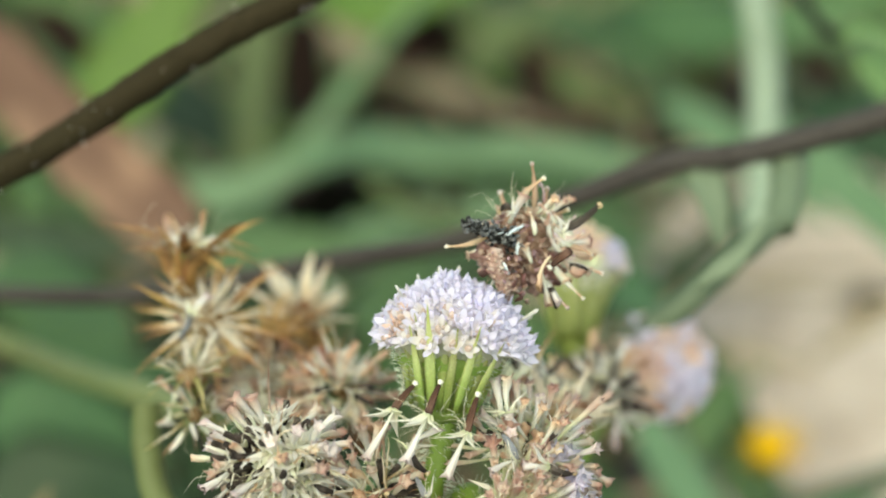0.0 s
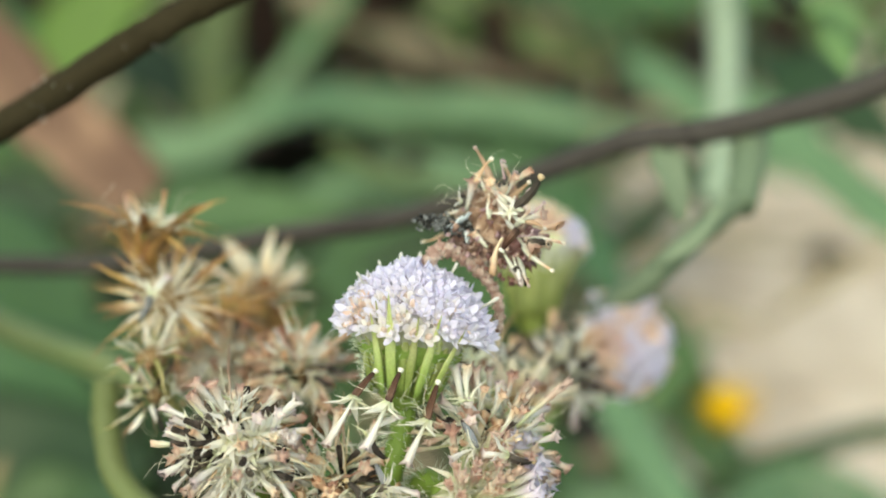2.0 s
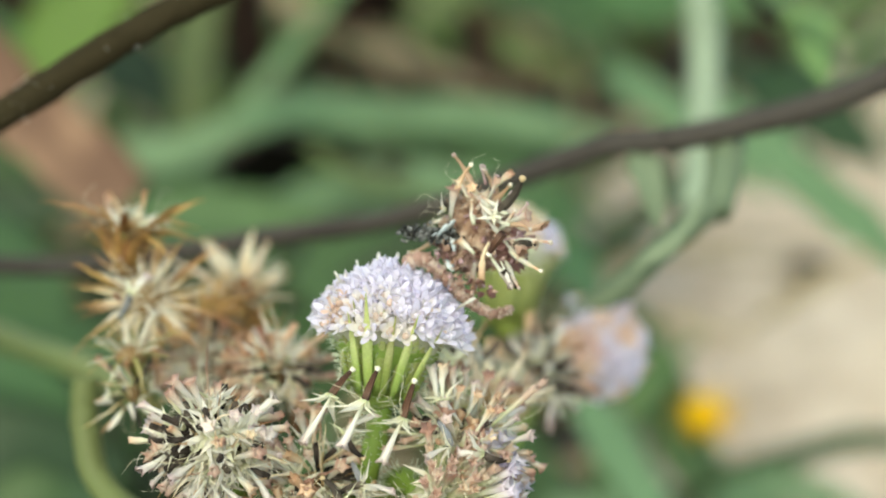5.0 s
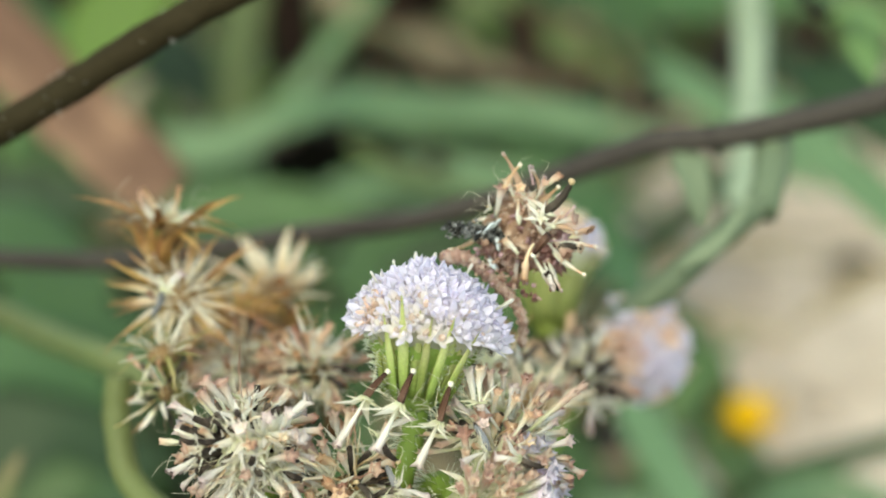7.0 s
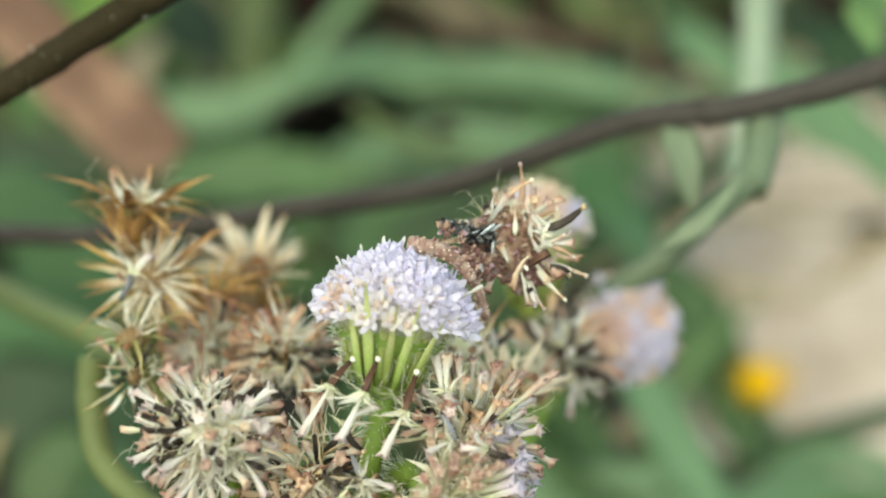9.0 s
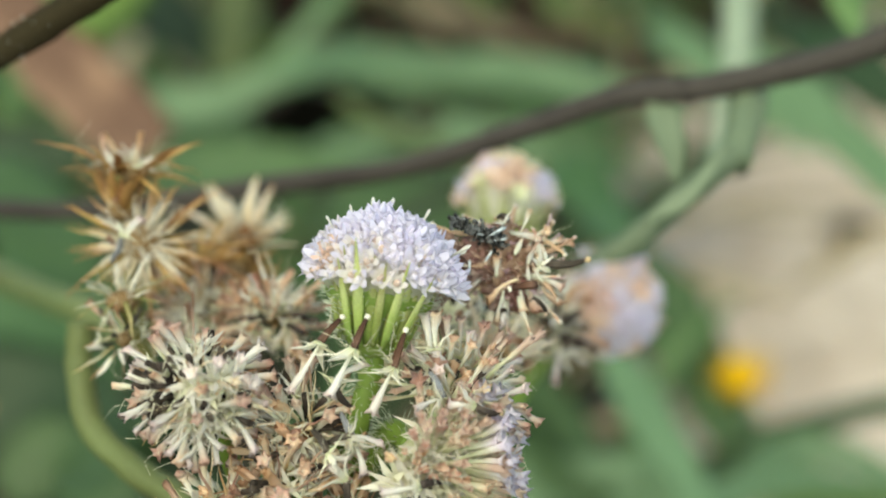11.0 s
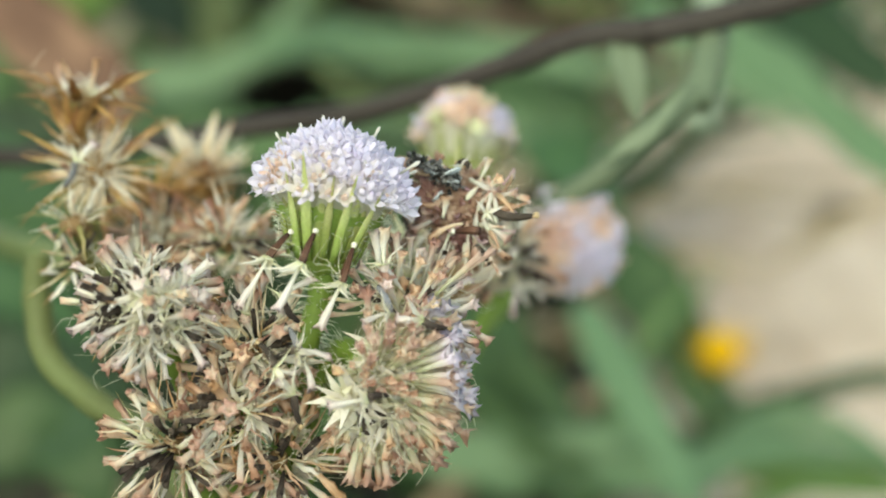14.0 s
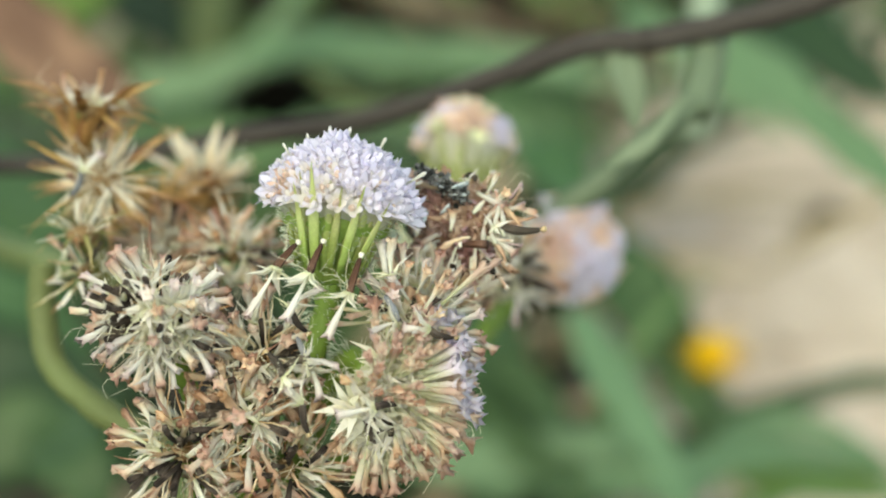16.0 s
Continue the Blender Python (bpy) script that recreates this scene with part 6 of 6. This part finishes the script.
def body_segments():
    """The rings of the slender hind body, with pale warts and short bristles."""
    out = []
    for k in range(len(SEGMENTS)):
        bm = bmesh.new()
        w = 0.30 - 0.010 * k
        sweep(bm, [Vector((x, 0, 0)) * MM for x in (-0.24, -0.19, -0.06, 0.08, 0.19, 0.24)], [2 * w * s * MM for s in (0.62, 0.85, 1.0, 0.97, 0.85, 0.62)], sides=12, rough=0.3)
        ring = part("body_ring", mesh("body_ring", bm, SKIN), caterpillar)
        for j in range(8):
            bm = bmesh.new()
            a = 2 * math.pi * (j + R.uniform(-0.3, 0.3)) / 8
            c = Vector((0.12 * (j % 2) - 0.06 + R.uniform(-0.04, 0.04), math.cos(a) * w, math.sin(a) * w)) * MM
            blob(bm, c * 0.97, R.uniform(0.035, 0.075) * MM, rough=0.4, sub=1)
            part("wart", mesh("wart", bm, WART), ring)
        for j in range(4 if k < 11 else 2):
            a = R.uniform(0, 6.28)
            out_way = Vector((R.uniform(-0.4, 0.4), math.cos(a), math.sin(a)))
            part("crumb", R.choice(CRUMBS[:5]), ring, facing(out_way * w * R.uniform(0.9, 1.2) * MM, Vector((R.gauss(0, 1), R.gauss(0, 1), R.gauss(0, 1))), R.uniform(0, 6), R.uniform(0.3, 0.65)))
        for j in range(9 if 3 <= k <= 9 else 0):
            side_way = Vector((R.uniform(-0.3, 0.3), R.uniform(-0.2, 0.5), w + R.uniform(-0.05, 0.7)))
            part("crumb", R.choice(CRUMBS[:5]), ring, facing(side_way * MM, Vector((R.gauss(0, 1), R.gauss(0, 1), R.gauss(0, 1))), R.uniform(0, 6), R.uniform(0.4, 0.85)))
        out.append(ring)
    return out


SEGMENTS = [
    [
        (0, -1.55, -0.87, -1.27, -108),
        (0.5, -1.81, -1.03, -1.43, -96),
        (1.5, -2.36, -1.51, -1.61, -141),
        (2.5, -2.04, -1.86, -1.52, -138),
        (3.5, -2.13, -1.88, -1.51, -150),
        (4.5, -2.30, -1.66, -1.16, -179),
        (7, -2.56, -1.70, -1.02, -192),
        (8, -3.53, -3.28, -0.79, -218),
        (9, -3.48, -3.27, -0.81, -195),
        (11.5, -2.92, 0.60, -1.13, -175),
        (13.5, -2.88, 0.00, -0.84, -159),
        (16, -2.88, 0.00, -0.84, -164),
    ],
    [
        (0, -1.60, -0.86, -1.43, -107),
        (0.5, -1.83, -1.02, -1.59, -97),
        (1.5, -2.12, -1.39, -1.42, -149),
        (2.5, -1.82, -1.68, -1.32, -148),
        (3.5, -1.88, -1.69, -1.37, -161),
        (4.5, -2.04, -1.51, -1.15, -195),
        (7, -2.27, -1.55, -1.08, -202),
        (8, -3.31, -3.27, -0.97, -217),
        (9, -3.20, -3.26, -0.88, -192),
        (11.5, -2.65, 0.61, -1.10, -174),
        (13.5, -2.62, 0.07, -0.74, -157),
        (16, -2.62, 0.07, -0.76, -162),
    ],
    [
        (0, -1.63, -0.85, -1.59, -92),
        (0.5, -1.84, -1.02, -1.76, -89),
        (1.5, -1.90, -1.28, -1.33, -177),
        (2.5, -1.59, -1.51, -1.24, -184),
        (3.5, -1.66, -1.53, -1.35, -199),
        (4.5, -1.83, -1.39, -1.28, -228),
        (7, -2.03, -1.42, -1.23, -222),
        (8, -3.08, -3.26, -1.14, -218),
        (9, -2.92, -3.25, -0.95, -196),
        (11.5, -2.38, 0.62, -1.11, -192),
        (13.5, -2.36, 0.13, -0.66, -169),
        (16, -2.35, 0.14, -0.70, -173),
    ],
    [
        (0, -1.61, -0.86, -1.76, -74),
        (0.5, -1.82, -1.03, -1.92, -72),
        (1.5, -1.69, -1.18, -1.40, -36),
        (2.5, -1.37, -1.34, -1.35, -41),
        (3.5, -1.48, -1.39, -1.51, -53),
        (4.5, -1.68, -1.30, -1.55, -66),
        (7, -1.82, -1.31, -1.48, -56),
        (8, -2.86, -3.25, -1.32, -40),
        (9, -2.65, -3.24, -1.05, -24),
        (11.5, -2.13, 0.63, -1.23, -39),
        (13.5, -2.10, 0.20, -0.68, -23),
        (16, -2.09, 0.20, -0.74, -23),
    ],
    [
        (0, -1.55, -0.87, -1.92, -64),
        (0.5, -1.75, -1.04, -2.07, -59),
        (1.5, -1.51, -1.09, -1.61, -54),
        (2.5, -1.18, -1.19, -1.60, -57),
        (3.5, -1.33, -1.27, -1.79, -65),
        (4.5, -1.57, -1.23, -1.88, -72),
        (7, -1.65, -1.22, -1.79, -63),
        (8, -2.65, -3.24, -1.52, -45),
        (9, -2.40, -3.24, -1.19, -35),
        (11.5, -1.94, 0.63, -1.42, -50),
        (13.5, -1.86, 0.26, -0.83, -39),
        (16, -1.86, 0.26, -0.89, -41),
    ],
    [
        (0, -1.48, -0.89, -2.07, -65),
        (0.5, -1.66, -1.05, -2.20, -55),
        (1.5, -1.34, -1.01, -1.88, -59),
        (2.5, -1.01, -1.06, -1.90, -63),
        (3.5, -1.19, -1.17, -2.11, -67),
        (4.5, -1.47, -1.18, -2.23, -74),
        (7, -1.50, -1.14, -2.11, -65),
        (8, -2.45, -3.24, -1.73, -49),
        (9, -2.17, -3.23, -1.37, -43),
        (11.5, -1.78, 0.64, -1.65, -57),
        (13.5, -1.66, 0.31, -1.02, -48),
        (16, -1.66, 0.31, -1.08, -50),
    ],
    [
        (0, -1.41, -0.90, -2.23, -71),
        (0.5, -1.56, -1.07, -2.34, -56),
        (1.5, -1.17, -0.93, -2.17, -61),
        (2.5, -0.86, -0.94, -2.23, -66),
        (3.5, -1.06, -1.07, -2.43, -67),
        (4.5, -1.37, -1.12, -2.57, -73),
        (7, -1.35, -1.06, -2.43, -65),
        (8, -2.27, -3.23, -1.95, -53),
        (9, -1.97, -3.22, -1.58, -48),
        (11.5, -1.64, 0.64, -1.89, -64),
        (13.5, -1.49, 0.35, -1.24, -56),
        (16, -1.50, 0.35, -1.31, -59),
    ],
    [
        (0, -1.37, -0.91, -2.39, -81),
        (0.5, -1.48, -1.08, -2.48, -64),
        (1.5, -1.02, -0.85, -2.47, -63),
        (2.5, -0.72, -0.83, -2.56, -69),
        (3.5, -0.93, -0.97, -2.75, -65),
        (4.5, -1.26, -1.05, -2.92, -70),
        (7, -1.20, -0.98, -2.75, -66),
        (8, -2.11, -3.23, -2.18, -57),
        (9, -1.78, -3.21, -1.80, -53),
        (11.5, -1.54, 0.65, -2.15, -74),
        (13.5, -1.35, 0.38, -1.48, -65),
        (16, -1.38, 0.38, -1.56, -69),
    ],
    [
        (0, -1.36, -0.92, -2.56, -90),
        (0.5, -1.43, -1.09, -2.64, -79),
        (1.5, -0.87, -0.78, -2.77, -65),
        (2.5, -0.60, -0.74, -2.89, -74),
        (3.5, -0.77, -0.86, -3.05, -59),
        (4.5, -1.12, -0.97, -3.24, -63),
        (7, -1.06, -0.91, -3.08, -71),
        (8, -1.96, -3.22, -2.43, -60),
        (9, -1.62, -3.21, -2.04, -57),
        (11.5, -1.51, 0.65, -2.42, -92),
        (13.5, -1.26, 0.41, -1.75, -77),
        (16, -1.30, 0.40, -1.83, -80),
    ],
    [
        (0, -1.23, -0.37, -2.74, -95),
        (0.5, -1.31, -0.54, -2.81, -88),
        (1.5, -0.74, -0.71, -3.07, -68),
        (2.5, -0.53, -0.68, -3.25, -83),
        (3.5, -0.59, -0.72, -3.31, -48),
        (4.5, -0.94, -0.87, -3.53, -52),
        (7, -0.97, -0.85, -3.42, -78),
        (8, -1.81, -2.65, -2.68, -64),
        (9, -1.48, -2.64, -2.30, -63),
        (11.5, -1.57, 1.21, -2.70, -108),
        (13.5, -1.36, 0.96, -2.03, -87),
        (16, -1.42, 0.94, -2.11, -90),
    ],
    [
        (0, -1.24, -0.37, -2.91, -98),
        (0.5, -1.31, -0.54, -2.98, -93),
        (1.5, -0.63, -0.66, -3.38, -76),
        (2.5, -0.51, -0.67, -3.61, -92),
        (3.5, -0.36, -0.54, -3.50, -32),
        (4.5, -0.71, -0.74, -3.75, -36),
        (7, -0.92, -0.83, -3.77, -87),
        (8, -1.70, -2.65, -2.95, -71),
        (9, -1.37, -2.64, -2.57, -72),
        (11.5, -1.67, 1.20, -2.96, -115),
        (13.5, -1.36, 0.96, -2.32, -93),
        (16, -1.43, 0.94, -2.39, -95),
    ],
    [
        (0, -1.27, -0.36, -3.08, -99),
        (0.5, -1.32, -0.54, -3.14, -95),
        (1.5, -0.58, -0.64, -3.69, -90),
        (2.5, -0.55, -0.70, -3.98, -100),
        (3.5, -0.10, -0.35, -3.62, -17),
        (4.5, -0.44, -0.58, -3.89, -17),
        (7, -0.93, -0.83, -4.12, -98),
        (8, -1.62, -2.65, -3.23, -77),
        (9, -1.30, -2.64, -2.85, -78),
        (11.5, -1.80, 1.20, -3.21, -118),
        (13.5, -1.38, 0.96, -2.61, -94),
        (16, -1.46, 0.93, -2.67, -97),
    ],
    [
        (0, -1.29, -0.36, -3.25, -99),
        (0.5, -1.34, -0.54, -3.31, -96),
        (1.5, -0.63, -0.66, -4.00, -105),
        (2.5, -0.64, -0.76, -4.33, -105),
        (3.5, 0.18, -0.14, -3.67, -186),
        (4.5, -0.14, -0.41, -3.93, -182),
        (7, -1.01, -0.88, -4.46, -108),
        (8, -1.56, -2.65, -3.51, -80),
        (9, -1.24, -2.64, -3.14, -81),
        (11.5, -1.93, 1.19, -3.46, -118),
        (13.5, -1.40, 0.95, -2.89, -94),
        (16, -1.50, 0.93, -2.96, -96),
    ],
    [
        (0, -1.32, -0.35, -3.42, -98),
        (0.5, -1.35, -0.53, -3.47, -94),
        (1.5, -0.75, -0.72, -4.29, -112),
        (2.5, -0.75, -0.85, -4.68, -107),
        (3.5, 0.47, 0.08, -3.69, -183),
        (4.5, 0.17, -0.23, -3.91, -177),
        (7, -1.14, -0.95, -4.79, -111),
        (8, -1.51, -2.64, -3.79, -78),
        (9, -1.19, -2.63, -3.43, -79),
        (11.5, -2.06, 1.19, -3.71, -116),
        (13.5, -1.41, 0.95, -3.18, -93),
        (16, -1.53, 0.92, -3.24, -95),
    ],
]
segments = body_segments()


# ---- what moves ----
def motions():
    # The fading head starts 1 mm to the right; offsets fitted to the camera's view.
    here = F2.matrix_basis.copy()
    walk(F2, [(t, Matrix.Translation((x * MM, 0, 0)) @ here) for t, x in ((0, 1.0), (4.5, 0.95), (7, 0.9), (9, 0.9), (11.3, 0.05), (12, 0.0), (16, 0.0))])
    rows = [
        (0, 0.00306, 0.06712, 0.09503, -25.7, 0, 14.4),
        (0.5, 0.00354, 0.06655, 0.09525, -26.4, -1.5, 10.4),
        (1, 0.00322, 0.06641, 0.09573, -26, -10.1, -4.1),
        (1.5, 0.00300, 0.06672, 0.09545, -18.4, -26.7, -17.4),
        (2, 0.00305, 0.06717, 0.09520, -16.1, -28.3, -22.7),
        (2.5, 0.00300, 0.06593, 0.09580, -11.1, -31.8, -31),
        (3, 0.00314, 0.06688, 0.09534, -9.8, -34.7, -29.7),
        (3.5, 0.00282, 0.06667, 0.09562, -8.6, -35.2, -29.8),
        (4, 0.00298, 0.06635, 0.09583, -10.8, -33.8, -26.4),
        (4.5, 0.00311, 0.06636, 0.09559, -13.4, -33.1, -22.2),
        (7, 0.00354, 0.06791, 0.09464, -16.4, -29.3, -19.2),
        (7.5, 0.00366, 0.07091, 0.09327, -18.3, -29.1, -13.8),
        (8, 0.00459, 0.07170, 0.09192, -27.5, -8.7, 3.8),
        (8.5, 0.00439, 0.06963, 0.09305, -26.6, -11.1, -4.5),
        (9, 0.00443, 0.06882, 0.09307, -27.9, -5.7, 1.4),
        (11.5, 0.00545, 0.06686, 0.09135, -29.7, 19.1, -13.1),
        (12, 0.00557, 0.06660, 0.09142, -28.9, 19.6, -13.4),
        (12.5, 0.00546, 0.06684, 0.09080, -29.8, 20.6, -16.8),
        (13, 0.00541, 0.06736, 0.09050, -33.4, 20.6, -23.4),
        (13.5, 0.00551, 0.06570, 0.09099, -35.9, 20.9, -29),
        (14, 0.00549, 0.06661, 0.09074, -35.5, 18.4, -27.5),
        (14.5, 0.00550, 0.06613, 0.09104, -34.8, 17.8, -27.1),
        (15, 0.00553, 0.06580, 0.09117, -34.8, 18.2, -27.1),
        (15.5, 0.00552, 0.06585, 0.09116, -35.2, 18.5, -27.2),
        (16, 0.00557, 0.06600, 0.09090, -35.5, 18.5, -28),
    ]
    walk(caterpillar, [(t, pose(x, y, z, rx, ry, rz)) for t, x, y, z, rx, ry, rz in rows])
    # The crust tilts less than the rest when the caterpillar lies down on the head beside it.
    hub = CRUST.matrix_basis.copy()
    walk(CRUST, [(t, hub @ pose(x * MM, 0, x * MM, 0, a, 0)) for t, a, x in ((0, 0, 0), (7, 0, 0), (8, -3, 0), (9, -6, 0), (11.3, -26, 0.18), (12.5, -28, 0.2), (16, -25, 0.2))])
    # The tuft on its back folds over as it lies down.
    knot = TUFT.matrix_basis.copy()
    walk(TUFT, [(t, knot @ pose(x * MM, 0, -1.5 * x * MM, 0, a, 0)) for t, a, x in ((0, 0, 0), (8, 0, 0), (9, 4, 0.02), (11.3, 48, 0.42), (12.5, 52, 0.45), (16, 52, 0.45))])
    for seg, keys in zip(segments, SEGMENTS):
        walk(seg, [(t, pose(x * MM, y * MM, z * MM, 0, -a, 0)) for t, x, y, z, a in keys])


motions()
